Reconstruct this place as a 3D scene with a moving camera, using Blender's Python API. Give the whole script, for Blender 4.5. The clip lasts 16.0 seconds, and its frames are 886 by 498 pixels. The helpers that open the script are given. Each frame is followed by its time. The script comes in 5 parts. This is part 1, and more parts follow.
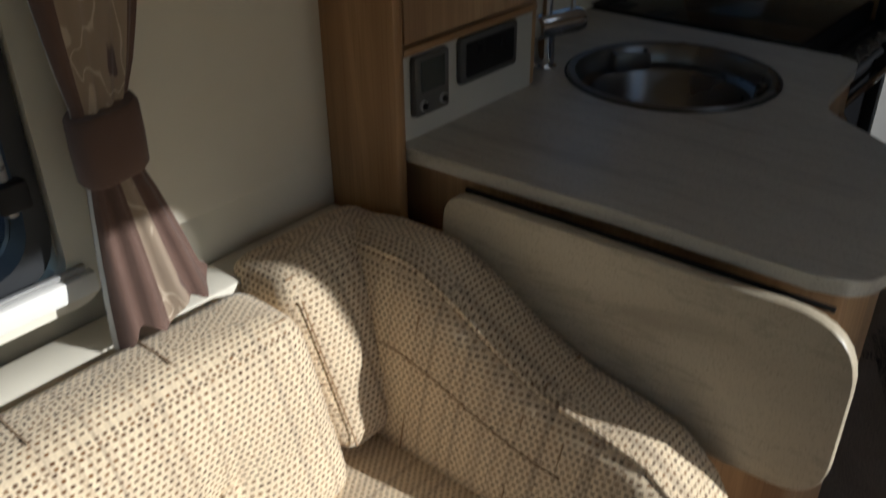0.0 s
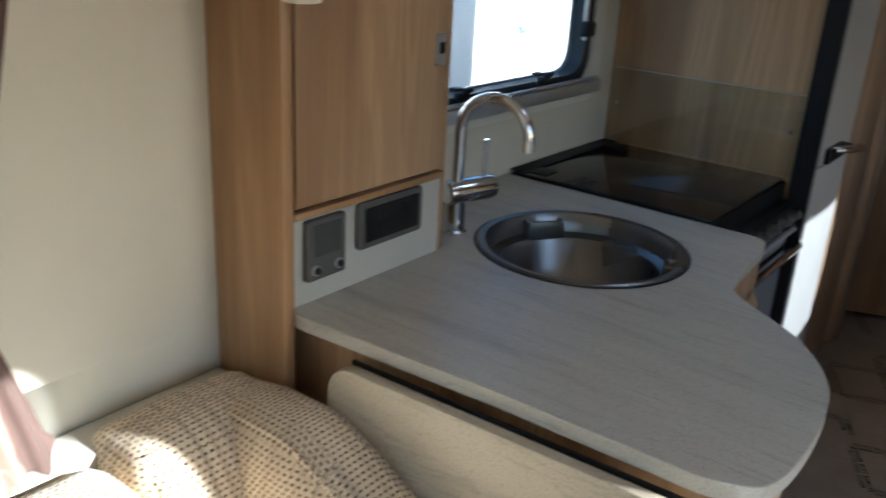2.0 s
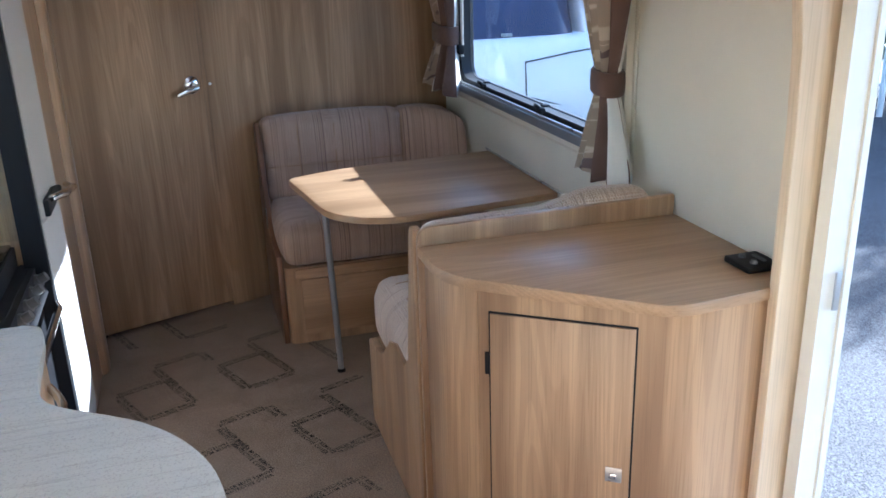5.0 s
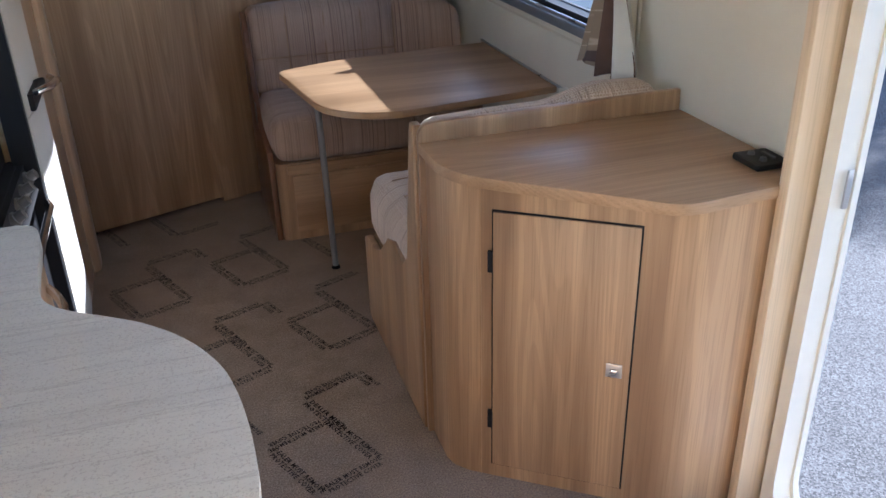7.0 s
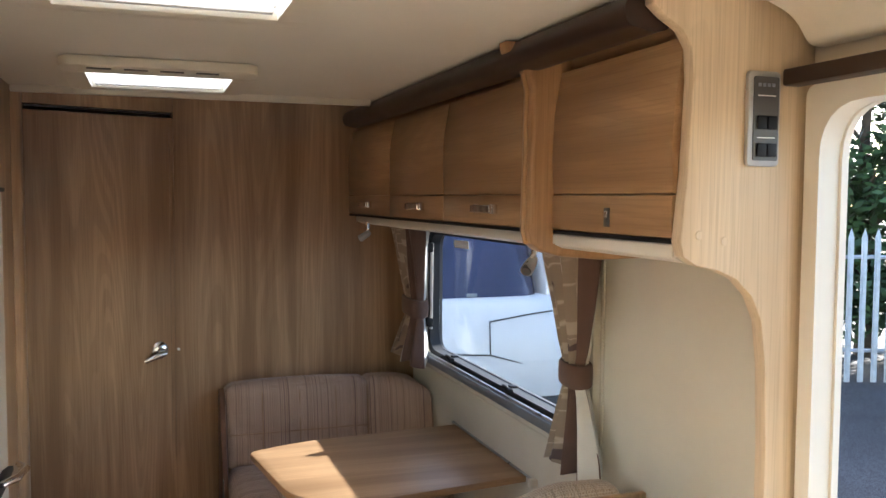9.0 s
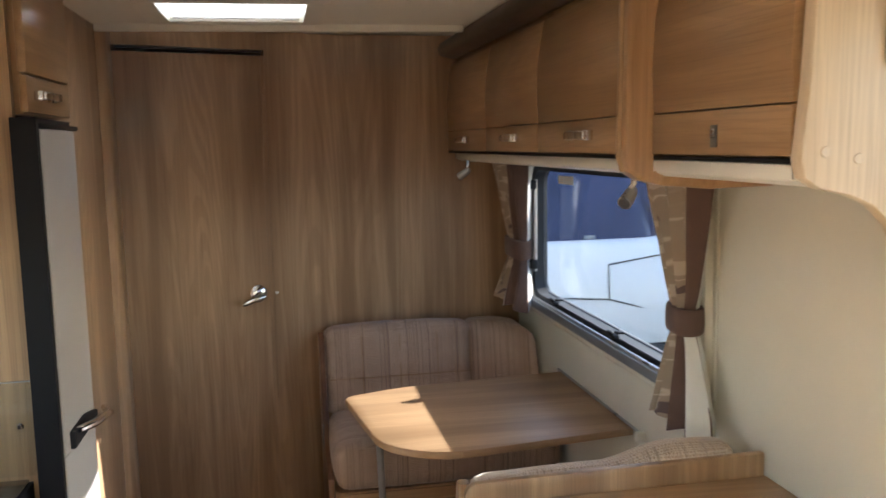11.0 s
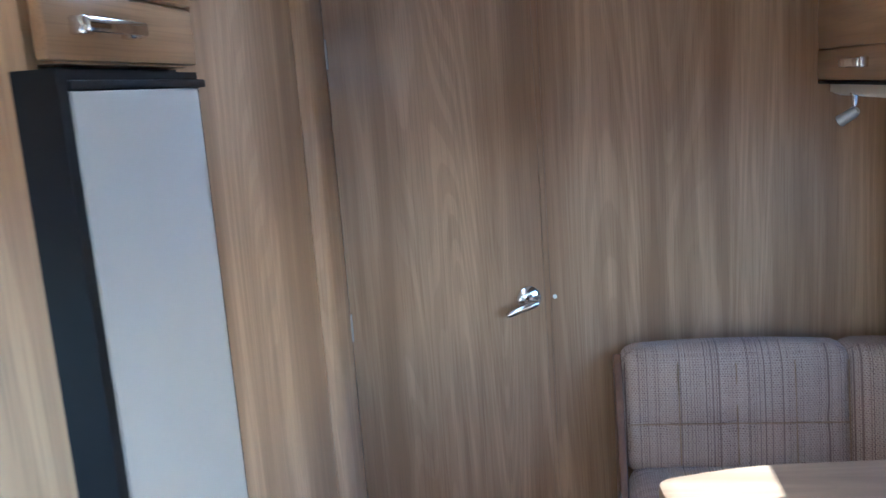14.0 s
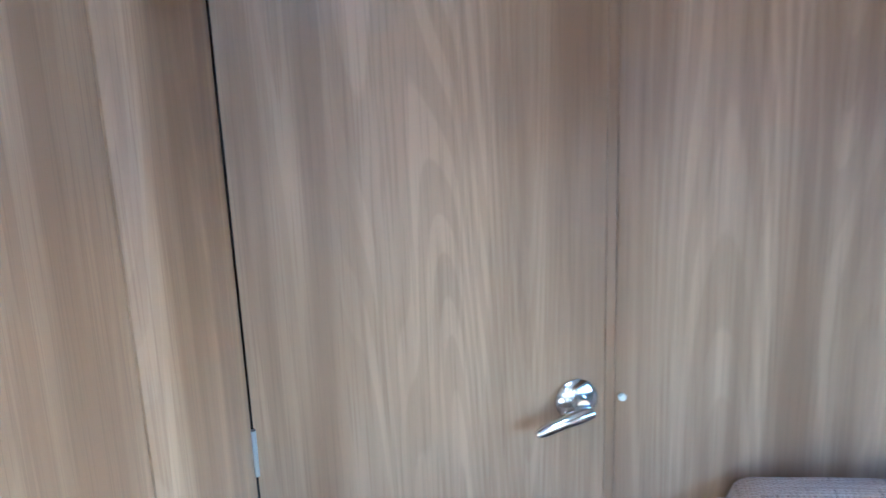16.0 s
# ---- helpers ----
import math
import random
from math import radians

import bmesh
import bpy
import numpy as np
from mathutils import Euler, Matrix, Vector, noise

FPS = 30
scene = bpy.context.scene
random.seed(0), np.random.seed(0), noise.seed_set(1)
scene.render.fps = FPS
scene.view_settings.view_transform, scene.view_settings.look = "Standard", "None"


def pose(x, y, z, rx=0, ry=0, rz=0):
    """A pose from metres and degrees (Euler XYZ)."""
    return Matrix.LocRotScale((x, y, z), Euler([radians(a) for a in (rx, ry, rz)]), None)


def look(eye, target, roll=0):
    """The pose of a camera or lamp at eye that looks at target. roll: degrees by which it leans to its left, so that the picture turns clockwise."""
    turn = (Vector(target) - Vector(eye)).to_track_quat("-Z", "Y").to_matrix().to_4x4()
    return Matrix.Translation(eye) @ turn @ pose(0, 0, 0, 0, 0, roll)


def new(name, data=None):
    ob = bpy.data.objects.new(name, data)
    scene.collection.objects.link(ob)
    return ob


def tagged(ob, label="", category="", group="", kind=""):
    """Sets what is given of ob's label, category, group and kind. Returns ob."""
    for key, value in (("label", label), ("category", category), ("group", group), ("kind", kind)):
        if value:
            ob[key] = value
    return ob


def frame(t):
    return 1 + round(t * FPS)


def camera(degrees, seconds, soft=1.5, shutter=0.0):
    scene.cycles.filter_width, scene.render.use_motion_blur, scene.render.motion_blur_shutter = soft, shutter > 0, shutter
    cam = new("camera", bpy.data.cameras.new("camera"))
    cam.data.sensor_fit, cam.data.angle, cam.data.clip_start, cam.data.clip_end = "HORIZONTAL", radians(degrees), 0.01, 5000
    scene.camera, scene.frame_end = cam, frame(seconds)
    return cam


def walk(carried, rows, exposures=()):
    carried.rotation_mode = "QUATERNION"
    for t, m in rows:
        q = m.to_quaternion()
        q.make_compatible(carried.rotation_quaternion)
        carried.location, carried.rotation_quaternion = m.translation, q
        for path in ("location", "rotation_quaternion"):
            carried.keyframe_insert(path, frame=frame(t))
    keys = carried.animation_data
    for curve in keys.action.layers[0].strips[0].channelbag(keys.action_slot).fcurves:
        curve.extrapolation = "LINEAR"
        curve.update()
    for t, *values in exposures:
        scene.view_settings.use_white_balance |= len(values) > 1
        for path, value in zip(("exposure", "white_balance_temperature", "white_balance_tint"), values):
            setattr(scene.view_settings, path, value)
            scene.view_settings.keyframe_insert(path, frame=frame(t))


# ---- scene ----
cam = camera(54.9, 16.0, shutter=0.4)
PATH = [
    (0, (0.113, 0.544, 1.425), (-1.001, 1.858, 0.41), -0.6),
    (0.5, (0.136, 0.597, 1.439), (-1.074, 1.974, 0.638), 1.3),
    (1, (0.153, 0.633, 1.439), (-1.103, 2.01, 0.711), 1.4),
    (1.5, (0.156, 0.642, 1.437), (-1.075, 2.034, 0.699), 2.6),
    (2, (0.134, 0.668, 1.442), (-0.987, 2.161, 0.724), 3.3),
    (2.5, (0.061, 0.713, 1.461), (-0.629, 2.453, 0.757), 3.9),
    (3, (0.008, 0.76, 1.462), (-0.273, 2.623, 0.789), 4.2),
    (3.5, (-0.009, 0.796, 1.469), (0.036, 2.7, 0.859), 2.6),
    (4, (-0.01, 0.823, 1.472), (0.302, 2.706, 0.874), 0.1),
    (4.2, (-0.016, 0.824, 1.476), (0.383, 2.689, 0.873), -0.8),
    (6.3, (-0.048, 0.861, 1.499), (0.514, 2.599, 0.683), -1.5),
    (6.5, (-0.055, 0.866, 1.49), (0.5, 2.595, 0.652), -1.4),
    (7, (-0.059, 0.878, 1.485), (0.473, 2.583, 0.586), -1.5),
    (7.5, (-0.067, 0.881, 1.484), (0.484, 2.6, 0.624), -0.3),
    (8, (-0.063, 0.852, 1.526), (0.532, 2.659, 0.908), 0.6),
    (8.5, (-0.045, 0.858, 1.594), (0.602, 2.738, 1.382), 0.9),
    (8.7, (-0.05, 0.849, 1.612), (0.61, 2.733, 1.497), 0.4),
    (10.8, (0.04, 0.953, 1.57), (0.49, 2.888, 1.339), -1.6),
    (11, (0.096, 1.01, 1.57), (0.467, 2.96, 1.324), -1.2),
    (11.5, (0.183, 1.11, 1.557), (0.306, 3.068, 1.17), -2.6),
    (12, (0.165, 1.226, 1.558), (0.15, 3.168, 1.081), -4.4),
    (12.5, (0.105, 1.44, 1.589), (0.222, 3.402, 1.215), -2.0),
    (13, (0.064, 1.637, 1.573), (0.192, 3.591, 1.168), -3.1),
    (13.5, (0.111, 1.867, 1.587), (-0.005, 3.836, 1.256), -4.6),
    (14, (0.122, 2.096, 1.594), (-0.175, 4.038, 1.222), -4.2),
    (14.5, (0.017, 2.352, 1.573), (-0.217, 4.311, 1.244), -4.1),
    (15, (0.05, 2.63, 1.624), (-0.151, 4.575, 1.204), -4.1),
    (15.5, (0.055, 2.961, 1.625), (-0.18, 4.891, 1.158), -3.0),
    (16, (0.003, 3.181, 1.582), (-0.316, 5.087, 1.069), -2.3),
]
walk(cam, [(t, look(eye, target, roll)) for t, eye, target, roll in PATH],
     [(0.0, -0.1, 5700, 8), (0.5, 1.15, 5100, 5), (1.0, 1.65, 5150, 6), (1.5, 1.78, 5200, 7), (2.0, 1.9, 5200, 6), (2.5, 2.5, 4800, 3), (3.0, 3.15, 5100, 4), (3.5, 3.55, 5550, 7), (4.0, 3.5, 4800, 8), (4.2, 3.5, 4800, 8),
      (6.5, 3.0, 5250, 13), (7.0, 3.0, 5250, 14), (7.5, 2.95, 5150, 14), (8.0, 3.1, 5600, 13), (8.5, 3.2, 6000, 12), (11.0, 3.27, 6100, 11), (12.0, 3.6, 5300, 9), (13.0, 3.65, 5400, 10), (13.5, 3.85, 4500, 6), (14.0, 4.1, 4300, 4), (14.5, 4.42, 4320, 3), (15.0, 4.65, 4050, 1), (16.0, 4.9, 3900, 0)])

# ---- world and sun ----
SUN_AZ, SUN_EL = radians(66.9), radians(22.5)          # clockwise from +y, above the horizon
world = bpy.data.worlds.new("sky")
scene.world = world
world.use_nodes = True
wn = world.node_tree
sky = wn.nodes.new("ShaderNodeTexSky")
sky.sky_type, sky.sun_disc = "NISHITA", False
sky.sun_elevation, sky.sun_rotation = SUN_EL, SUN_AZ
wn.links.new(sky.outputs[0], wn.nodes["Background"].inputs[0])
wn.nodes["Background"].inputs[1].default_value = 0.105
sun_data = bpy.data.lights.new("sun", "SUN")
sun_data.energy, sun_data.angle, sun_data.color = 5.0, radians(0.6), (1.0, 0.93, 0.82)
sun = new("sun", sun_data)
to_sun = Vector((math.sin(SUN_AZ) * math.cos(SUN_EL), math.cos(SUN_AZ) * math.cos(SUN_EL), math.sin(SUN_EL)))
sun.matrix_world = look(to_sun * 20, (0, 0, 0))


# ---- materials ----
def mat(name):
    m = bpy.data.materials.new(name)
    m.use_nodes = True
    return m, m.node_tree, m.node_tree.nodes["Principled BSDF"]


def node(nt, kind, **values):
    n = nt.nodes.new(kind)
    for key, v in values.items():
        n.inputs[key].default_value = v
    return n


def math_node(nt, op, a, b=None):
    n = nt.nodes.new("ShaderNodeMath")
    n.operation = op
    for k, v in enumerate((a, b)):
        if v is None:
            continue
        if isinstance(v, (int, float)):
            n.inputs[k].default_value = v
        else:
            nt.links.new(v, n.inputs[k])
    return n.outputs[0]


def ramp(nt, source, *stops):
    n = nt.nodes.new("ShaderNodeValToRGB")
    el = n.color_ramp.elements
    while len(el) < len(stops):
        el.new(0.5)
    for e, (p, c) in zip(el, stops):
        e.position, e.color = p, (*c, 1)
    nt.links.new(source, n.inputs[0])
    return n.outputs[0]


def mix(nt, factor, a, b, mode="MIX"):
    n = nt.nodes.new("ShaderNodeMix")
    n.data_type, n.blend_type = "RGBA", mode
    for k, v in ((0, factor), (6, a), (7, b)):
        if isinstance(v, (int, float)):
            n.inputs[k].default_value = v
        elif isinstance(v, tuple):
            n.inputs[k].default_value = (*v, 1)
        else:
            nt.links.new(v, n.inputs[k])
    return n.outputs[2]


def place(nt, scale=(1, 1, 1), turn=(0, 0, 0)):
    g = nt.nodes.new("ShaderNodeNewGeometry")
    m = nt.nodes.new("ShaderNodeMapping")
    m.inputs["Scale"].default_value, m.inputs["Rotation"].default_value = scale, turn
    nt.links.new(g.outputs["Position"], m.inputs["Vector"])
    return m.outputs[0]


def noise_tex(nt, vec, scale, detail=3.0, rough=0.55, distort=0.0):
    n = node(nt, "ShaderNodeTexNoise", Scale=scale, Detail=detail, Roughness=rough, Distortion=distort)
    nt.links.new(vec, n.inputs["Vector"])
    return n.outputs[0]


def bump(nt, bsdf, height, strength, distance=0.002):
    b = node(nt, "ShaderNodeBump", Strength=strength, Distance=distance)
    nt.links.new(height, b.inputs["Height"])
    nt.links.new(b.outputs[0], bsdf.inputs["Normal"])


def wood(name, axis, light=(0.515, 0.338, 0.188), dark=(0.30, 0.180, 0.098), rough=0.33, across=1.0):
    """Foil-covered furniture board: long soft stripes, cathedral lines and fine pores along the axis."""
    m, nt, b = mat(name)
    s = [1.0, 1.0, 1.0]
    s[axis] = 0.055
    vec = place(nt, tuple(s), (0, 0, 0))
    soft = noise_tex(nt, vec, 7.5 * across, 3.0, 0.6)
    s2 = [1.0, 1.0, 1.0]
    s2[axis] = 0.085
    vec2 = place(nt, tuple(s2))
    swirl = noise_tex(nt, vec2, 2.6 * across, 2.0, 0.45, 0.5)
    rings = math_node(nt, "SINE", math_node(nt, "MULTIPLY", swirl, 270.0))
    s3 = [1.0, 1.0, 1.0]
    s3[axis] = 0.018
    pores = noise_tex(nt, place(nt, tuple(s3)), 260, 2.0, 0.6)
    base = ramp(nt, soft, (0.39, dark), (0.48, tuple((p + q) / 2 for p, q in zip(light, dark))), (0.57, light))
    ringed = mix(nt, ramp(nt, rings, (0.0, (0.27, 0.27, 0.27)), (0.30, (0, 0, 0))), base, dark)
    col = mix(nt, ramp(nt, pores, (0.36, (0.26, 0.26, 0.26)), (0.5, (0, 0, 0))), ringed, tuple(c * 0.62 for c in dark))
    nt.links.new(col, b.inputs["Base Color"])
    b.inputs["Roughness"].default_value = rough
    b.inputs["Specular IOR Level"].default_value = 0.4
    bump(nt, b, pores, 0.10, 0.001)
    return m


def plain(name, colour, rough=0.5, metal=0.0, vary=0.12, scale=9.0, grain=0.0, grain_scale=500.0, spec=0.5):
    m, nt, b = mat(name)
    vec = place(nt)
    n = noise_tex(nt, vec, scale, 4.0, 0.6)
    col = ramp(nt, n, (0.3, tuple(c * (1 - vary) for c in colour)), (0.7, tuple(min(1, c * (1 + vary * 0.5)) for c in colour)))
    nt.links.new(col, b.inputs["Base Color"])
    r = math_node(nt, "ADD", math_node(nt, "MULTIPLY", n, 0.16), rough - 0.08)
    nt.links.new(r, b.inputs["Roughness"])
    b.inputs["Metallic"].default_value = metal
    b.inputs["Specular IOR Level"].default_value = spec
    if grain:
        bump(nt, b, noise_tex(nt, vec, grain_scale, 2.0, 0.6), grain, 0.001)
    return m


def flat_coords(nt):
    """Two coordinates in metres along whichever axis plane the surface faces: (across, up)."""
    g = nt.nodes.new("ShaderNodeNewGeometry")
    p, n = nt.nodes.new("ShaderNodeSeparateXYZ"), nt.nodes.new("ShaderNodeSeparateXYZ")
    nt.links.new(g.outputs["Position"], p.inputs[0])
    nt.links.new(g.outputs["True Normal"], n.inputs[0])
    ax, ay, az = (math_node(nt, "ABSOLUTE", n.outputs[k]) for k in range(3))
    top = math_node(nt, "GREATER_THAN", az, 0.72)
    side = math_node(nt, "GREATER_THAN", ax, ay)
    notop = math_node(nt, "SUBTRACT", 1.0, top)
    noside = math_node(nt, "SUBTRACT", 1.0, side)
    u = math_node(nt, "ADD", math_node(nt, "MULTIPLY", side, p.outputs[1]), math_node(nt, "MULTIPLY", noside, p.outputs[0]))
    low = math_node(nt, "ADD", math_node(nt, "MULTIPLY", side, p.outputs[0]), math_node(nt, "MULTIPLY", noside, p.outputs[1]))
    v = math_node(nt, "ADD", math_node(nt, "MULTIPLY", notop, p.outputs[2]), math_node(nt, "MULTIPLY", top, low))
    c = nt.nodes.new("ShaderNodeCombineXYZ")
    nt.links.new(u, c.inputs[0])
    nt.links.new(v, c.inputs[1])
    return c.outputs[0], u, v


def woven(name, ground=(0.86, 0.73, 0.52), dash1=(0.075, 0.040, 0.028), dash2=(0.30, 0.16, 0.07), width=0.0112, height=0.0084, gap=0.0027, stripe=0.30, lines=0.45, fine=42.0):
    """Upholstery cloth with rows of short staggered dashes and faint vertical stripes."""
    m, nt, b = mat(name)
    vec, u, v = flat_coords(nt)
    br = node(nt, "ShaderNodeTexBrick", **{"Scale": 1.0, "Mortar Size": gap, "Mortar Smooth": 0.12, "Bias": -0.1,
                                           "Brick Width": width, "Row Height": height})
    br.inputs["Color1"].default_value, br.inputs["Color2"].default_value = (*dash1, 1), (*dash2, 1)
    br.inputs["Mortar"].default_value = (*ground, 1)
    wob = node(nt, "ShaderNodeTexNoise", Scale=160.0, Detail=1.0)
    nt.links.new(vec, wob.inputs["Vector"])
    shift = nt.nodes.new("ShaderNodeVectorMath")
    shift.operation = "MULTIPLY_ADD"
    nt.links.new(wob.outputs[1], shift.inputs[0])
    shift.inputs[1].default_value = (0.0012, 0.0010, 0)
    nt.links.new(vec, shift.inputs[2])
    nt.links.new(shift.outputs[0], br.inputs["Vector"])
    cu = nt.nodes.new("ShaderNodeCombineXYZ")
    nt.links.new(u, cu.inputs[0])
    band = noise_tex(nt, cu.outputs[0], 70.0, 2.0, 0.7)
    keep = ramp(nt, band, (0.40, (0, 0, 0)), (0.60, (1, 1, 1)))
    fleck = noise_tex(nt, vec, 240.0, 1.0)
    skip = math_node(nt, "MULTIPLY", keep, stripe)
    col = mix(nt, skip, br.outputs[0], mix(nt, ramp(nt, fleck, (0.35, (0, 0, 0)), (0.65, (1, 1, 1))), ground, dash2))
    col = mix(nt, 0.35, col, ramp(nt, noise_tex(nt, vec, 6.0, 3.0), (0.3, (0.62, 0.60, 0.6)), (0.7, (1, 1, 1))), "MULTIPLY")
    wide = noise_tex(nt, cu.outputs[0], fine, 3.0, 0.75)
    col = mix(nt, lines, col, ramp(nt, wide, (0.40, (0.30, 0.245, 0.25)), (0.47, (0.85, 0.8, 0.78)), (0.54, (1.0, 0.98, 0.95)), (0.61, (0.52, 0.44, 0.41))), "MULTIPLY")
    nt.links.new(col, b.inputs["Base Color"])
    b.inputs["Roughness"].default_value = 0.95
    b.inputs["Specular IOR Level"].default_value = 0.15
    b.inputs["Sheen Weight"].default_value = 0.25
    bump(nt, b, br.outputs[1], 0.5, 0.0015)
    return m


def herringbone(name, a, c, size=0.006):
    m, nt, b = mat(name)
    vec, u, v = flat_coords(nt)
    saw = math_node(nt, "PINGPONG", u, size)
    line = math_node(nt, "SINE", math_node(nt, "MULTIPLY", math_node(nt, "ADD", v, saw), 2200.0))
    col = mix(nt, ramp(nt, line, (0.3, (0, 0, 0)), (0.7, (1, 1, 1))), a, c)
    col = mix(nt, 0.4, col, ramp(nt, noise_tex(nt, vec, 18.0, 3.0), (0.3, (0.6, 0.6, 0.6)), (0.7, (1, 1, 1))), "MULTIPLY")
    nt.links.new(col, b.inputs["Base Color"])
    b.inputs["Roughness"].default_value = 0.9
    b.inputs["Specular IOR Level"].default_value = 0.2
    b.inputs["Sheen Weight"].default_value = 0.2
    return m


def leafy_cloth(name):
    """Taupe satin with large pale and dark brown leaf shapes."""
    m, nt, b = mat(name)
    sp, cb = nt.nodes.new("ShaderNodeSeparateXYZ"), nt.nodes.new("ShaderNodeCombineXYZ")
    nt.links.new(place(nt), sp.inputs[0])
    nt.links.new(math_node(nt, "ADD", sp.outputs[1], math_node(nt, "MULTIPLY", sp.outputs[0], 0.5)), cb.inputs[0])
    nt.links.new(sp.outputs[2], cb.inputs[1])
    mp = nt.nodes.new("ShaderNodeMapping")
    mp.inputs["Scale"].default_value, mp.inputs["Rotation"].default_value = (1.0, 0.38, 1), (0, 0, 0.35)
    nt.links.new(cb.outputs[0], mp.inputs[0])
    swirl = noise_tex(nt, mp.outputs[0], 28.0, 1.5, 0.4, 0.8)
    leaf = ramp(nt, swirl, (0.30, (0.085, 0.052, 0.048)), (0.32, (0.27, 0.205, 0.15)), (0.472, (0.30, 0.23, 0.165)), (0.486, (0.50, 0.41, 0.31)), (0.500, (0.50, 0.41, 0.31)), (0.514, (0.30, 0.23, 0.165)), (0.64, (0.31, 0.235, 0.17)), (0.66, (0.46, 0.375, 0.28)))
    nt.links.new(leaf, b.inputs["Base Color"])
    b.inputs["Roughness"].default_value = 0.6
    b.inputs["Sheen Weight"].default_value = 0.2
    return m


def stone_laminate(name, tint=(1.0, 1.0, 1.0)):
    m, nt, b = mat(name)
    vec = place(nt, (0.22, 1.6, 1.0), (0, 0, 0.12))
    veins = noise_tex(nt, vec, 9.0, 5.0, 0.6, 0.4)
    cloud = noise_tex(nt, place(nt), 5.0, 3.0)
    grit = noise_tex(nt, place(nt), 300.0, 2.0, 0.7)
    col = ramp(nt, veins, (0.30, (0.40, 0.37, 0.32)), (0.40, (0.52, 0.49, 0.43)), (0.60, (0.57, 0.54, 0.47)), (0.72, (0.50, 0.46, 0.39)))
    col = mix(nt, 0.5, col, ramp(nt, cloud, (0.3, (0.84, 0.84, 0.84)), (0.7, (1, 1, 1))), "MULTIPLY")
    thread = noise_tex(nt, place(nt, (0.10, 2.6, 1.0), (0, 0, 0.14)), 10.0, 6.0, 0.62, 0.25)
    col = mix(nt, ramp(nt, thread, (0.485, (0, 0, 0)), (0.50, (0.42, 0.42, 0.42)), (0.515, (0, 0, 0))), col, (0.27, 0.245, 0.205))
    col = mix(nt, ramp(nt, grit, (0.36, (0.5, 0.5, 0.5)), (0.46, (0, 0, 0))), col, (0.29, 0.26, 0.215))
    rr = math_node(nt, "ADD", math_node(nt, "MULTIPLY", cloud, 0.2), 0.30)
    col = mix(nt, 1.0, col, tint, "MULTIPLY")
    nt.links.new(col, b.inputs["Base Color"])
    nt.links.new(rr, b.inputs["Roughness"])
    bump(nt, b, grit, 0.06, 0.0006)
    return m


def film_carpet(name):
    """Beige carpet under a clinging clear film: soft pile with a faint sheen and creases."""
    m, nt, b = mat(name)
    vec = place(nt)
    pile = noise_tex(nt, vec, 210.0, 4.0, 0.75)
    dirt = noise_tex(nt, vec, 7.0, 5.0, 0.6)
    col = ramp(nt, pile, (0.34, (0.150, 0.113, 0.084)), (0.66, (0.40, 0.31, 0.23)))
    col = mix(nt, 0.6, col, ramp(nt, dirt, (0.3, (0.66, 0.64, 0.62)), (0.65, (1, 1, 1))), "MULTIPLY")
    nt.links.new(col, b.inputs["Base Color"])
    b.inputs["Roughness"].default_value = 0.55
    b.inputs["Specular IOR Level"].default_value = 0.35
    crease = noise_tex(nt, place(nt, (1, 2.5, 1)), 12.0, 3.0, 0.5, 1.2)
    both = math_node(nt, "ADD", math_node(nt, "MULTIPLY", pile, 0.35), crease)
    bump(nt, b, both, 0.35, 0.004)
    return m


def asphalt(name):
    m, nt, b = mat(name)
    vec = place(nt)
    vo = node(nt, "ShaderNodeTexVoronoi", Scale=170.0)
    nt.links.new(vec, vo.inputs["Vector"])
    chip = ramp(nt, vo.outputs["Color"], (0.2, (0.022, 0.023, 0.027)), (0.8, (0.085, 0.088, 0.098)))
    wear = noise_tex(nt, vec, 0.7, 5.0, 0.6)
    col = mix(nt, 0.7, chip, ramp(nt, wear, (0.3, (0.45, 0.45, 0.45)), (0.7, (1, 1, 1))), "MULTIPLY")
    nt.links.new(col, b.inputs["Base Color"])
    b.inputs["Roughness"].default_value = 0.9
    b.inputs["Specular IOR Level"].default_value = 0.15
    bump(nt, b, vo.outputs["Distance"], 0.25, 0.003)
    return m


def glass(name, tint=(1, 1, 1), rough=0.0):
    m, nt, b = mat(name)
    b.inputs["Base Color"].default_value = (*tint, 1)
    b.inputs["Transmission Weight"].default_value = 1.0
    b.inputs["Roughness"].default_value, b.inputs["IOR"].default_value = rough, 1.45
    return m


def thin_glass(name, gloss=0.06, tint=(0.95, 0.97, 0.96)):
    """A clear sheet with a weak mirror image."""
    m, nt, b = mat(name)
    out = nt.nodes["Material Output"]
    t = nt.nodes.new("ShaderNodeBsdfTransparent")
    t.inputs[0].default_value = (*tint, 1)
    g = nt.nodes.new("ShaderNodeBsdfGlossy")
    g.inputs["Roughness"].default_value = 0.02
    x = nt.nodes.new("ShaderNodeMixShader")
    x.inputs[0].default_value = gloss
    nt.links.new(t.outputs[0], x.inputs[1])
    nt.links.new(g.outputs[0], x.inputs[2])
    nt.links.new(x.outputs[0], out.inputs[0])
    return m


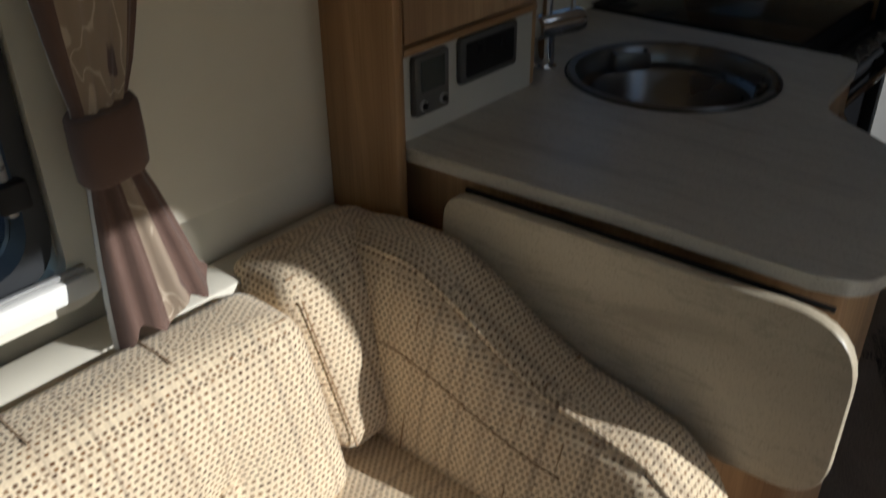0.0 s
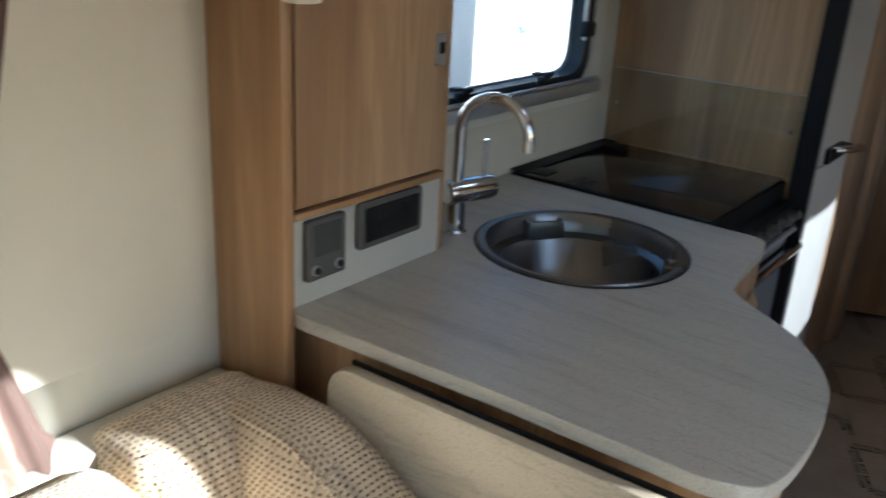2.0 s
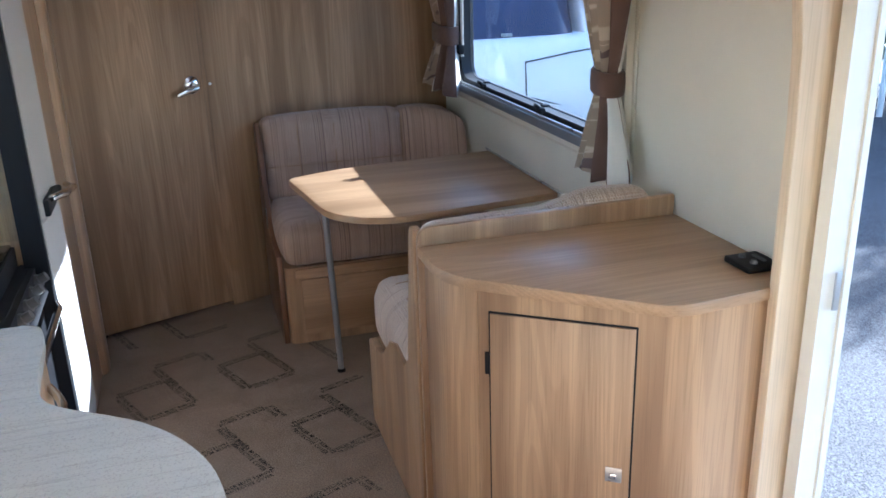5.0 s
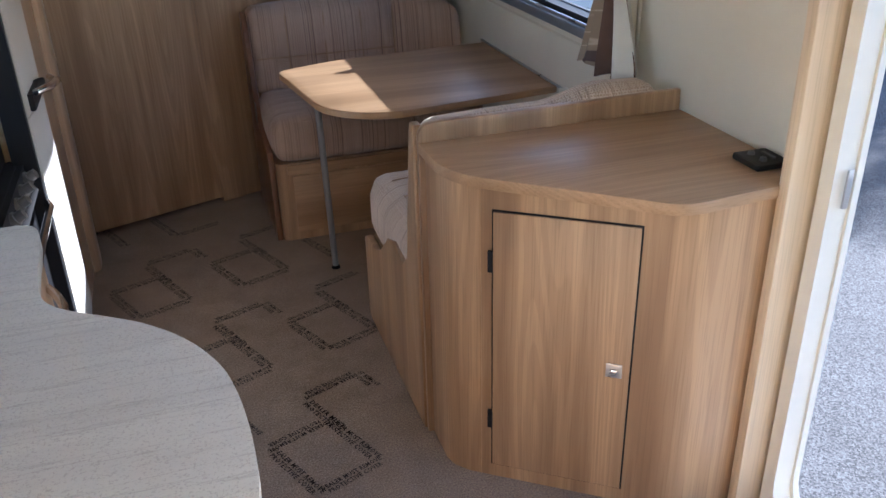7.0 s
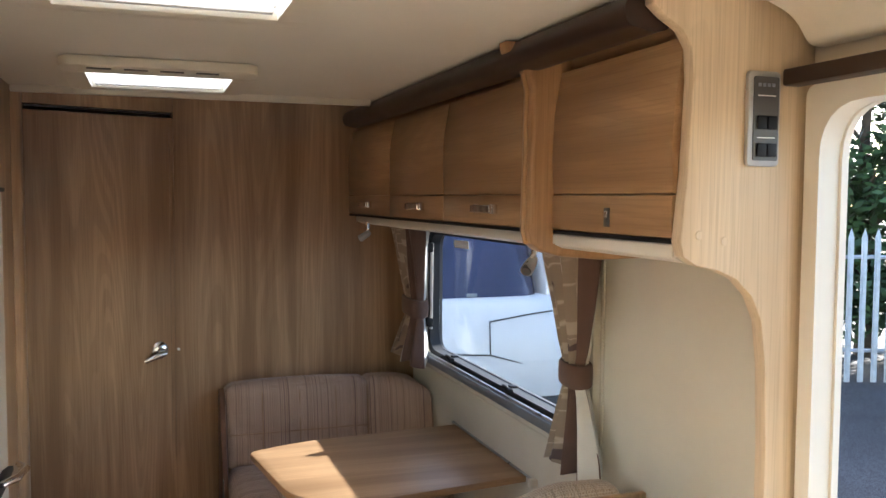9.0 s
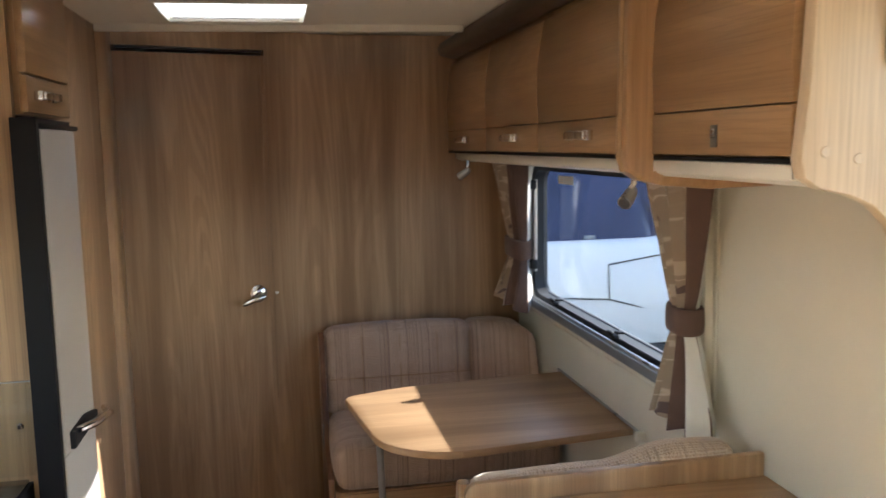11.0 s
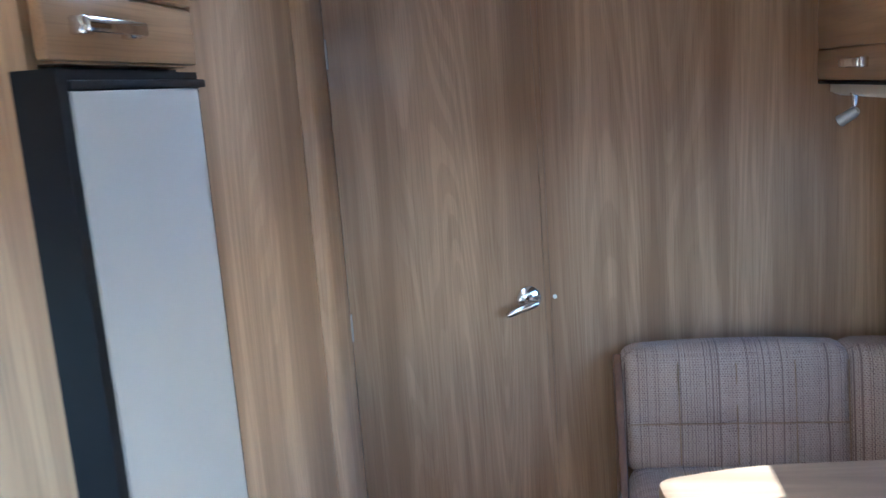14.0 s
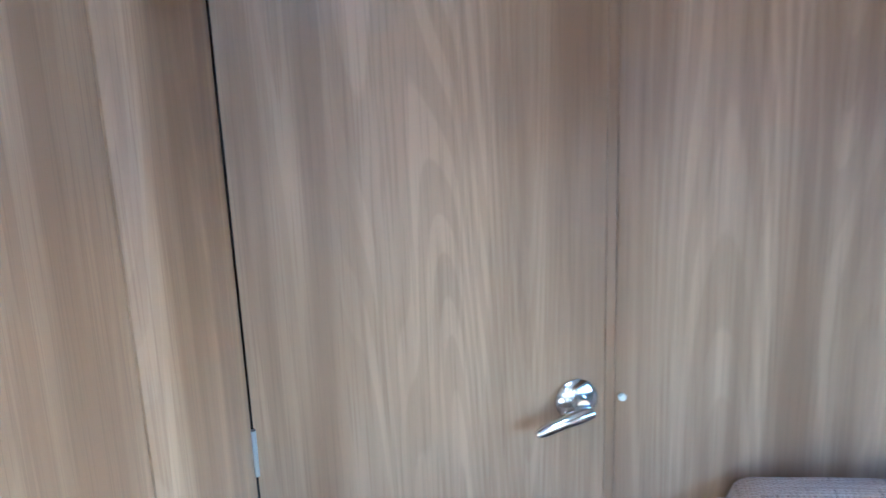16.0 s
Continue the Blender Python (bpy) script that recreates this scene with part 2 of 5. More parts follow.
def translucent(name, colour):
    m, nt, b = mat(name)
    out = nt.nodes["Material Output"]
    t, d, x = nt.nodes.new("ShaderNodeBsdfTranslucent"), nt.nodes.new("ShaderNodeBsdfDiffuse"), nt.nodes.new("ShaderNodeMixShader")
    t.inputs[0].default_value = d.inputs[0].default_value = (*colour, 1)
    x.inputs[0].default_value = 0.10
    nt.links.new(t.outputs[0], x.inputs[1])
    nt.links.new(d.outputs[0], x.inputs[2])
    nt.links.new(x.outputs[0], out.inputs[0])
    return m


WOOD_Z = wood("board_upright_grain", 2)
WOOD_ZD = wood("board_upright_grain_pillar", 2, (0.46, 0.28, 0.14), (0.30, 0.165, 0.075), 0.33)
WOOD_REAR = wood("board_rear_partition", 2, (0.48, 0.318, 0.185), (0.275, 0.165, 0.088), 0.33)
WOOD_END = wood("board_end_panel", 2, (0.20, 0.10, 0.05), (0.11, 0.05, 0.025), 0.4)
WOOD_X = wood("board_cross_grain", 0, (0.45, 0.285, 0.155), (0.31, 0.185, 0.095), 0.40)
WOOD_Y = wood("board_long_grain", 1, (0.46, 0.285, 0.145), (0.30, 0.172, 0.082), 0.28)
WOOD_PALE = wood("board_pale_upright", 2, (0.72, 0.58, 0.40), (0.58, 0.44, 0.28), 0.38)
EDGE = plain("wood_edging", (0.42, 0.26, 0.13), 0.35, vary=0.2, scale=25)
DARKWOOD = plain("dark_brown_rail", (0.032, 0.015, 0.010), 0.35, vary=0.25)
CREAM = plain("cream_wallboard", (0.66, 0.61, 0.50), 0.55, vary=0.05, scale=3.0, grain=0.12, grain_scale=300)
CEIL = plain("ceiling_board", (0.76, 0.725, 0.64), 0.6, vary=0.04, scale=3.0, grain=0.1)
GREYWALL = plain("kitchen_wallboard", (0.50, 0.49, 0.45), 0.5, vary=0.05, scale=3.0, grain=0.1)
PLASTIC = plain("cream_plastic", (0.74, 0.70, 0.60), 0.35, vary=0.05)
WHITE = plain("white_plastic", (0.78, 0.77, 0.74), 0.3, vary=0.04)
BLACK = plain("black_plastic", (0.010, 0.010, 0.012), 0.5, vary=0.2, spec=0.25)
RUBBER = plain("black_rubber", (0.02, 0.022, 0.026), 0.6, vary=0.2)
GREY = plain("grey_plastic", (0.09, 0.088, 0.085), 0.4, vary=0.1)
SILVER = plain("silver_plastic", (0.50, 0.50, 0.50), 0.3, 0.6, 0.08)
ALU = plain("blue_grey_sill", (0.20, 0.225, 0.27), 0.35, 0.4, 0.1)
CHROME = plain("chrome", (0.82, 0.82, 0.84), 0.10, 1.0, 0.04)
STEEL = plain("brushed_steel", (0.21, 0.205, 0.20), 0.29, 1.0, 0.03, scale=2)
LEG = plain("grey_metal_leg", (0.42, 0.43, 0.45), 0.32, 0.7, 0.08)
HOB = plain("black_glass", (0.010, 0.010, 0.012), 0.085, vary=0.1, spec=0.6)
FRIDGE = plain("pale_fridge_panel", (0.50, 0.475, 0.44), 0.38, vary=0.03)
STONE = stone_laminate("stone_laminate")
FLAP = stone_laminate("warm_stone_laminate", (1.0, 0.92, 0.78))
CLOTH = woven("woven_cloth")
CLOTH2 = woven("woven_striped_cloth", (0.58, 0.455, 0.355), (0.25, 0.165, 0.13), (0.43, 0.30, 0.22), 0.0082, 0.0064, 0.0016, 0.5, 0.85, 115.0)
# same fabric as the rear seat, with sunlight put into its paler colours
CLOTH2_LIT = woven("woven_striped_cloth_sunlit", (0.66, 0.56, 0.45), (0.36, 0.27, 0.21), (0.52, 0.41, 0.31), 0.0082, 0.0064, 0.0016, 0.5, 0.65, 115.0)
PIPING = plain("brown_seam", (0.34, 0.22, 0.125), 0.9, vary=0.3, scale=300)
TWEED = herringbone("brown_herringbone", (0.105, 0.060, 0.047), (0.20, 0.132, 0.106))
LEAFY = leafy_cloth("leaf_patterned_satin")
LINING = plain("white_lining", (0.66, 0.65, 0.62), 0.85, vary=0.08)
CARPET = film_carpet("film_covered_carpet")
INK = plain("dark_printed_ink", (0.016, 0.010, 0.009), 0.6, vary=0.3, scale=60)
PANE = thin_glass("clear_pane")
# tint added to weaken the sun that falls through onto the table
PANE_DIM = thin_glass("sun_dimming_pane", 0.06, (0.70, 0.715, 0.73))
SPLASH = thin_glass("splash_glass", 0.05)
DIFFUSE = translucent("white_acrylic", (0.93, 0.94, 0.95))
GROUND = asphalt("chipped_asphalt")
PAINT = plain("white_vehicle_paint", (0.80, 0.81, 0.82), 0.25, vary=0.03)
DARKGLASS = plain("tinted_windscreen", (0.045, 0.05, 0.10), 0.12, vary=0.4, scale=1.5)
LOGO_BLUE = plain("pale_blue_sticker", (0.16, 0.36, 0.62), 0.4, vary=0.2)
LOGO_GREY = plain("grey_sticker", (0.25, 0.27, 0.32), 0.4)
RED = plain("red_sticker", (0.6, 0.05, 0.04), 0.4)
GALV = plain("galvanised_steel", (0.42, 0.44, 0.46), 0.5, 0.5, 0.2)
LEAF = plain("dark_leaves", (0.045, 0.085, 0.022), 0.6, vary=0.6, scale=4)
BARK = plain("bark", (0.09, 0.065, 0.045), 0.9, vary=0.4, scale=14, grain=0.6, grain_scale=60)
KNOB = plain("grey_knob_plastic", (0.10, 0.092, 0.082), 0.35)
CHARGE = plain("grey_lcd", (0.06, 0.065, 0.06), 0.2)


# ---- helpers for building ----
def finish(bm, name, material, angle=35):
    bmesh.ops.recalc_face_normals(bm, faces=bm.faces)
    me = bpy.data.meshes.new(name)
    bm.to_mesh(me)
    bm.free()
    for m in material if isinstance(material, (list, tuple)) else (material,):
        me.materials.append(m)
    me.polygons.foreach_set("use_smooth", [True] * len(me.polygons))
    me.set_sharp_from_angle(angle=radians(angle))
    return me


def thing(name, label, category, at=(0, 0, 0), group="", kind=""):
    return tagged(new(name), label, category, group, kind) if at == (0, 0, 0) else moved(tagged(new(name), label, category, group, kind), at)


def moved(ob, at):
    ob.location = at
    return ob


def part(name, bm, material, parent, label="", angle=35):
    ob = new(name, finish(bm, name, material, angle))
    ob.parent = parent
    base = parent
    shift = Vector((0, 0, 0))
    while base is not None:
        shift += base.location
        base = base.parent
    ob.location = -shift
    return tagged(ob, label) if label else ob


def single(name, bm, material, label, category, group="", kind="", angle=35):
    return tagged(new(name, finish(bm, name, material, angle)), label, category, group, kind)


def box(x0, x1, y0, y1, z0, z1, bevel=0.0, seg=2, bm=None):
    own = bmesh.new()
    bmesh.ops.create_cube(own, size=1)
    bmesh.ops.scale(own, vec=(abs(x1 - x0), abs(y1 - y0), abs(z1 - z0)), verts=own.verts)
    bmesh.ops.translate(own, vec=((x0 + x1) / 2, (y0 + y1) / 2, (z0 + z1) / 2), verts=own.verts)
    if bevel:
        bmesh.ops.bevel(own, geom=list(own.edges), offset=bevel, segments=seg, affect="EDGES", profile=0.5)
    return join(bm, own)


def join(bm, own):
    if bm is None:
        return own
    me = bpy.data.meshes.new("joined")
    own.to_mesh(me)
    own.free()
    bm.from_mesh(me)
    bpy.data.meshes.remove(me)
    return bm


def prism(points, low, high, axis=2, bevel=0.0, seg=2, bm=None):
    """A plate with the outline `points` in the two other axes, between low and high on the axis."""
    own = bmesh.new()
    def at(p, h):
        v = list(p)
        v.insert(axis, h)
        return v
    lower = [own.verts.new(at(p, low)) for p in points]
    upper = [own.verts.new(at(p, high)) for p in points]
    n = len(points)
    own.faces.new(lower)
    own.faces.new(list(reversed(upper)))
    for k in range(n):
        own.faces.new((lower[k], upper[k], upper[(k + 1) % n], lower[(k + 1) % n]))
    bmesh.ops.recalc_face_normals(own, faces=own.faces)
    if bevel:
        rim = [e for e in own.edges if len({round(v.co[axis], 6) for v in e.verts}) == 1]
        bmesh.ops.bevel(own, geom=rim, offset=bevel, segments=seg, affect="EDGES", profile=0.5)
    return join(bm, own)


def rounded(points, radius, steps=6):
    """The outline with its corners rounded; radius: one number, or one for each corner."""
    out, n = [], len(points)
    for k, p in enumerate(points):
        r = radius[k] if isinstance(radius, (list, tuple)) else radius
        p = Vector(p)
        a, b = Vector(points[k - 1]) - p, Vector(points[(k + 1) % n]) - p
        if r <= 0:
            out.append(tuple(p))
            continue
        cut = min(r, a.length * 0.49, b.length * 0.49)
        s, e = p + a.normalized() * cut, p + b.normalized() * cut
        for i in range(steps + 1):
            t = i / steps
            out.append(tuple(s * (1 - t) ** 2 + p * 2 * t * (1 - t) + e * t * t))
    return out


def tube(points, radius, sides=12, bm=None, cap=True):
    own = bmesh.new()
    pts = [Vector(p) for p in points]
    rings = []
    up = None
    for k, p in enumerate(pts):
        d = (pts[min(k + 1, len(pts) - 1)] - pts[max(k - 1, 0)]).normalized()
        side = d.orthogonal().normalized() if up is None else (up - d * up.dot(d)).normalized()
        up = side
        other = d.cross(side)
        r = radius[k] if isinstance(radius, (list, tuple)) else radius
        rings.append([own.verts.new(p + (side * math.cos(a) + other * math.sin(a)) * r) for a in (2 * math.pi * i / sides for i in range(sides))])
    for a, b in zip(rings, rings[1:]):
        for i in range(sides):
            own.faces.new((a[i], a[(i + 1) % sides], b[(i + 1) % sides], b[i]))
    if cap:
        own.faces.new(list(reversed(rings[0])))
        own.faces.new(rings[-1])
    return join(bm, own)


def lathe(profile, centre, sides=40, bm=None):
    """A turned body round the upright through centre; profile: (radius, height)."""
    own = bmesh.new()
    rings = []
    for r, h in profile:
        rings.append([own.verts.new((centre[0] + r * math.cos(a), centre[1] + r * math.sin(a), centre[2] + h)) for a in (2 * math.pi * i / sides for i in range(sides))])
    for a, b in zip(rings, rings[1:]):
        for i in range(sides):
            own.faces.new((a[i], a[(i + 1) % sides], b[(i + 1) % sides], b[i]))
    return join(bm, own)


def loft(sections, bm=None, cap=True):
    """Skin over closed cross-sections of equal length."""
    own = bmesh.new()
    rings = [[own.verts.new(p) for p in s] for s in sections]
    n = len(sections[0])
    for a, b in zip(rings, rings[1:]):
        for i in range(n):
            own.faces.new((a[i], a[(i + 1) % n], b[(i + 1) % n], b[i]))
    if cap:
        own.faces.new(list(reversed(rings[0])))
        own.faces.new(rings[-1])
    return join(bm, own)


def wall_with_openings(axis, inner, outer, along, height, openings):
    """A wall of real thickness; openings: (a0, a1, z0, z1)."""
    bm = bmesh.new()
    cuts = sorted({along[0], along[1], *(o[0] for o in openings), *(o[1] for o in openings)})
    lev = sorted({height[0], height[1], *(o[2] for o in openings), *(o[3] for o in openings)})
    for a0, a1 in zip(cuts, cuts[1:]):
        for z0, z1 in zip(lev, lev[1:]):
            am, zm = (a0 + a1) / 2, (z0 + z1) / 2
            if any(o[0] < am < o[1] and o[2] < zm < o[3] for o in openings):
                continue
            lo, hi = min(inner, outer), max(inner, outer)
            if axis == "x":
                box(lo, hi, a0, a1, z0, z1, bm=bm)
            else:
                box(a0, a1, lo, hi, z0, z1, bm=bm)
    bmesh.ops.remove_doubles(bm, verts=bm.verts, dist=0.0001)
    seen, double = {}, []
    for f in bm.faces:
        key = tuple(round(c, 4) for c in f.calc_center_median())
        if key in seen:
            double += [f, seen[key]]
        seen[key] = f
    bmesh.ops.delete(bm, geom=double, context="FACES_ONLY")
    return bm


def cushion(half, r, puff=0.0, shape=None, cuts=9, dents=()):
    """A stuffed block with rounded edges and swelling sides; shape maps its points into the place."""
    own = bmesh.new()
    def steps(h):
        inner = [(-1 + 2 * k / cuts) * (h - r) for k in range(cuts + 1)]
        return [-h, -h + 0.3 * r, *inner, h - 0.3 * r, h]
    ax = [steps(h) for h in half]
    cache = {}
    def vert(p):
        key = tuple(round(c, 5) for c in p)
        if key not in cache:
            core = Vector([max(-h + r, min(h - r, c)) for c, h in zip(p, half)])
            off = Vector(p) - core
            q = core + off.normalized() * r if off.length > 1e-9 else Vector(p)
            f = [max(0.0, 1 - abs(c / h) ** 2.5) for c, h in zip(p, half)]
            for k in range(3):
                if abs(abs(p[k]) - half[k]) < 1e-6:
                    q[k] += math.copysign(puff * f[(k + 1) % 3] * f[(k + 2) % 3], p[k])
            for d, depth, rad in dents:
                w = math.exp(-((Vector(p) - Vector(d)).length / rad) ** 2)
                if w > 0.01:
                    q[1] += depth * w
            cache[key] = own.verts.new(shape(q) if shape else q)
        return cache[key]
    for k in range(3):
        a, b = (k + 1) % 3, (k + 2) % 3
        for side in (-half[k], half[k]):
            for i in range(len(ax[a]) - 1):
                for j in range(len(ax[b]) - 1):
                    quad = []
                    for ii, jj in ((i, j), (i + 1, j), (i + 1, j + 1), (i, j + 1)):
                        p = [0, 0, 0]
                        p[k], p[a], p[b] = side, ax[a][ii], ax[b][jj]
                        quad.append(vert(p))
                    if len(set(quad)) == 4:
                        own.faces.new(quad)
    return own


LEFT, RIGHT, TOP, REAR = -1.012, 1.125, 1.97, 4.625
LOUNGE_WALL = -0.942                           # the lounge wall is lined thicker than the kitchen wall
LOUNGE = Vector((0.093, -0.062, -0.025))       # shift of the lounge group

# ---- the caravan's shell ----
single("floor", box(LEFT - 0.04, RIGHT + 0.04, -1.6, 6.2, -0.06, 0.0), CARPET, "beige carpet under clear protective film", "floor", kind="structure")
single("wall_left", wall_with_openings("x", LEFT, LEFT - 0.04, (-1.6, 6.2), (0, 2.05),
       [(-0.51, 0.968, 0.795, 1.435), (1.95, 2.795, 1.044, 1.54)]), CREAM, "cream wallboard side wall with two windows", "wall", kind="structure")
single("wall_lounge", wall_with_openings("x", LOUNGE_WALL, LEFT + 0.001, (-1.598, 1.481), (0.001, TOP - 0.001), [(-0.51, 0.968, 0.795, 1.435)]), CREAM,
       "cream wallboard lining of the lounge side", "wall", kind="structure")
single("wall_right", wall_with_openings("x", RIGHT, RIGHT + 0.04, (-1.6, 6.2), (0, 2.05),
       [(-0.5, 0.85, 0.86, 1.42), (1.34, 2.11, 0.05, 1.81), (2.95, 4.38, 0.925, 1.488)]), CREAM,
       "cream wallboard side wall with window and doorway", "wall", kind="structure")
single("wall_front", wall_with_openings("y", -1.6, -1.64, (LEFT - 0.04, RIGHT + 0.04), (0, 2.05), [(-0.6, 0.6, 0.9, 1.4)]), CREAM,
       "cream front wall with a wide window", "wall", kind="structure")
single("wall_rear", box(LEFT - 0.04, RIGHT + 0.04, 6.2, 6.24, 0, 2.05), CREAM, "plain cream end wall", "wall", kind="structure")


def roof_with_holes(holes):
    bm = bmesh.new()
    xs = sorted({LEFT - 0.04, RIGHT + 0.04, *(h[0] for h in holes), *(h[1] for h in holes)})
    ys = sorted({-1.6, 3.957, 6.2, *(h[2] for h in holes), *(h[3] for h in holes)})
    for x0, x1 in zip(xs, xs[1:]):
        for y0, y1 in zip(ys, ys[1:]):
            xm, ym = (x0 + x1) / 2, (y0 + y1) / 2
            if not any(h[0] < xm < h[1] and h[2] < ym < h[3] for h in holes):
                lift = 0.055 if ym > 3.957 else 0.0
                box(x0, x1, y0, y1, TOP + lift, TOP + lift + 0.035, bm=bm)
    return bm


VENTS = [(-0.20, 0.19, 3.36, 3.70), (-0.20, 0.19, 2.16, 2.50)]
single("ceiling", roof_with_holes(VENTS), CEIL, "pale cream ceiling board with two rooflights", "ceiling", kind="structure")
single("trim_ceiling", box(-0.46, 0.74, 3.932, 3.956, 1.947, TOP + 0.05, 0.004), PLASTIC, "cream strip across the ceiling", "trim", kind="structure")


def rooflight(x0, x1, y0, y1):
    t = thing("rooflight", "cream plastic rooflight frame with a bright white pane", "rooflight", group="rooflights")
    bm = bmesh.new()
    # frame: four bars round the opening with a wide near bar that carries vent slots
    prism(rounded([(x0 - 0.06, y0 - 0.14), (x1 + 0.06, y0 - 0.14), (x1 + 0.06, y0), (x0 - 0.06, y0)], [0.06, 0.06, 0, 0]), TOP - 0.028, TOP - 0.001, 2, 0.006, bm=bm)
    prism(rounded([(x0 - 0.06, y1), (x1 + 0.06, y1), (x1 + 0.06, y1 + 0.055), (x0 - 0.06, y1 + 0.055)], [0, 0, 0.05, 0.05]), TOP - 0.028, TOP - 0.001, 2, 0.006, bm=bm)
    box(x0 - 0.06, x0, y0, y1, TOP - 0.028, TOP - 0.001, bm=bm)
    box(x1, x1 + 0.06, y0, y1, TOP - 0.028, TOP - 0.001, bm=bm)
    part("frame", bm, PLASTIC, t)
    for k in range(4):
        xs = x0 + 0.01 + k * (x1 - x0 - 0.08) / 3.4
        part("slot", box(xs, xs + 0.06, y0 - 0.105, y0 - 0.09, TOP - 0.0305, TOP - 0.0275), GREY, t)
    part("shaft", wall_box(x0, x1, y0, y1), WHITE, t)
    pane = part("pane", box(x0 - 0.02, x1 + 0.02, y0 - 0.02, y1 + 0.02, TOP + 0.09, TOP + 0.096), DIFFUSE, t, "white acrylic pane")
    pane.visible_shadow = True
    part("blind_bar", box(x0 + 0.01, x1 - 0.01, y1 - 0.03, y1 - 0.012, TOP - 0.02, TOP - 0.005, 0.003), WHITE, t)


def wall_box(x0, x1, y0, y1):
    bm = bmesh.new()
    for b in ((x0 - 0.012, x0 - 0.002, y0, y1), (x1 + 0.002, x1 + 0.012, y0, y1), (x0 - 0.012, x1 + 0.012, y0 - 0.012, y0 - 0.002), (x0 - 0.012, x1 + 0.012, y1 + 0.002, y1 + 0.012)):
        box(*b, TOP - 0.001, TOP + 0.09, bm=bm)
    return bm


for v in VENTS:
    rooflight(*v)


def window_unit(name, label, x, inward, y0, y1, z0, z1, catches, stay_y=None, sill=ALU, sheet=None):
    """A hinged acrylic caravan window: rounded black frame, pane, catches, and a blind cassette along the foot."""
    t = tagged(new(name), label, "window", kind="structure")
    s = inward
    rim = 0.030
    bm = bmesh.new()
    ring_frame(bm, x + s * 0.012, x - s * 0.03, y0 + 0.002, y1 - 0.002, z0 + 0.002, z1 - 0.002, rim, 0.09)
    part("window_frame", bm, RUBBER, t, "black rubber frame with rounded corners")
    bm = bmesh.new()
    ring_frame(bm, x - s * 0.031, x - s * 0.042, y0 + rim, y1 - rim, z0 + rim, z1 - rim, 0.005, 0.07)
    part("inner_rim", bm, GREY, t)
    pane = part("pane", box(x - s * 0.046, x - s * 0.043, y0 + 0.01, y1 - 0.01, z0 + 0.01, z1 - 0.01), sheet or PANE, t, "clear acrylic pane")
    pane.visible_shadow = sheet is not None
    bm = bmesh.new()
    ring_frame(bm, x + s * 0.022, x + s * 0.001, y0 - 0.05, y1 + 0.05, z0 - 0.045, z1 + 0.04, 0.048, 0.05)
    part("surround", bm, PLASTIC, t, "cream plastic surround")
    part("window_sill", box(x + s * 0.024, x + s * 0.044, y0 - 0.03, y1 + 0.03, z0 - 0.02, z0 + 0.012, 0.004), sill, t, "grey blind cassette")
    part("blind_lip", box(x + s * 0.026, x + s * 0.036, y0 - 0.02, y1 + 0.02, z0 + 0.014, z0 + 0.022, 0.002), SILVER, t)
    for cy in catches:
        c = part("catch", box(x + s * 0.014, x + s * 0.034, cy - 0.022, cy + 0.022, z0 + 0.026, z0 + 0.044, 0.005), BLACK, t, "black window catch")
        part("lever", tube([(x + s * 0.028, cy, z0 + 0.040), (x + s * 0.034, cy + 0.004, z0 + 0.047), (x + s * 0.037, cy + 0.018, z0 + 0.050)], [0.008, 0.007, 0.0055], 10), BLACK, c)
        part("keeper", box(x - s * 0.006, x + s * 0.02, cy - 0.014, cy + 0.014, z0 + 0.0445, z0 + 0.052, 0.003), BLACK, c)
    if stay_y is not None:
        part("stay_arm", tube([(x + s * 0.018, stay_y, z0 + 0.12), (x + s * 0.016, stay_y - 0.005, z1 - 0.07)], 0.007, 10), SILVER, t, "silver stay arm")
        for zz in (z0 + 0.15, z1 - 0.09):
            part("stay_knob", box(x + s * 0.014, x + s * 0.04, stay_y - 0.022, stay_y + 0.022, zz - 0.02, zz + 0.02, 0.007), BLACK, t)
    return t


def ring_frame(bm, xa, xb, y0, y1, z0, z1, width, radius, inner_radius=None):
    """A flat ring with rounded corners in an upright plane, between xa and xb."""
    own = bmesh.new()
    outer = rounded([(y0, z0), (y1, z0), (y1, z1), (y0, z1)], radius, 6)
    inner = rounded([(y0 + width, z0 + width), (y1 - width, z0 + width), (y1 - width, z1 - width), (y0 + width, z1 - width)], inner_radius or max(0.02, radius - width * 0.3), 6)
    rows = []
    for pts, xx in ((outer, xa), (inner, xa), (inner, xb), (outer, xb)):
        rows.append([own.verts.new((xx, *p)) for p in pts])
    n = len(outer)
    for a, b in ((0, 1), (1, 2), (2, 3), (3, 0)):
        for i in range(n):
            own.faces.new((rows[a][i], rows[a][(i + 1) % n], rows[b][(i + 1) % n], rows[b][i]))
    return join(bm, own)


win1 = window_unit("window_1", "dinette window with rounded black frame and catches", RIGHT, -1, 2.95, 4.38, 0.925, 1.488, (3.47, 4.05), 4.32, ALU, PANE_DIM)
part("label", prism([(4.03, 1.405), (4.20, 1.405), (4.20, 1.437), (4.03, 1.437)], RIGHT + 0.0415, RIGHT + 0.0425, 0), WHITE, win1, "white paper label")
window_unit("window_2", "kitchen window with black catches over the sink", LEFT, 1, 1.95, 2.795, 1.044, 1.54, (2.20, 2.545), 2.745, SILVER)
window_unit("window_3", "lounge window behind the long seat", LOUNGE_WALL, 1, -0.51, 0.968, 0.795, 1.435, (0.04, 0.64), 0.923, WHITE)

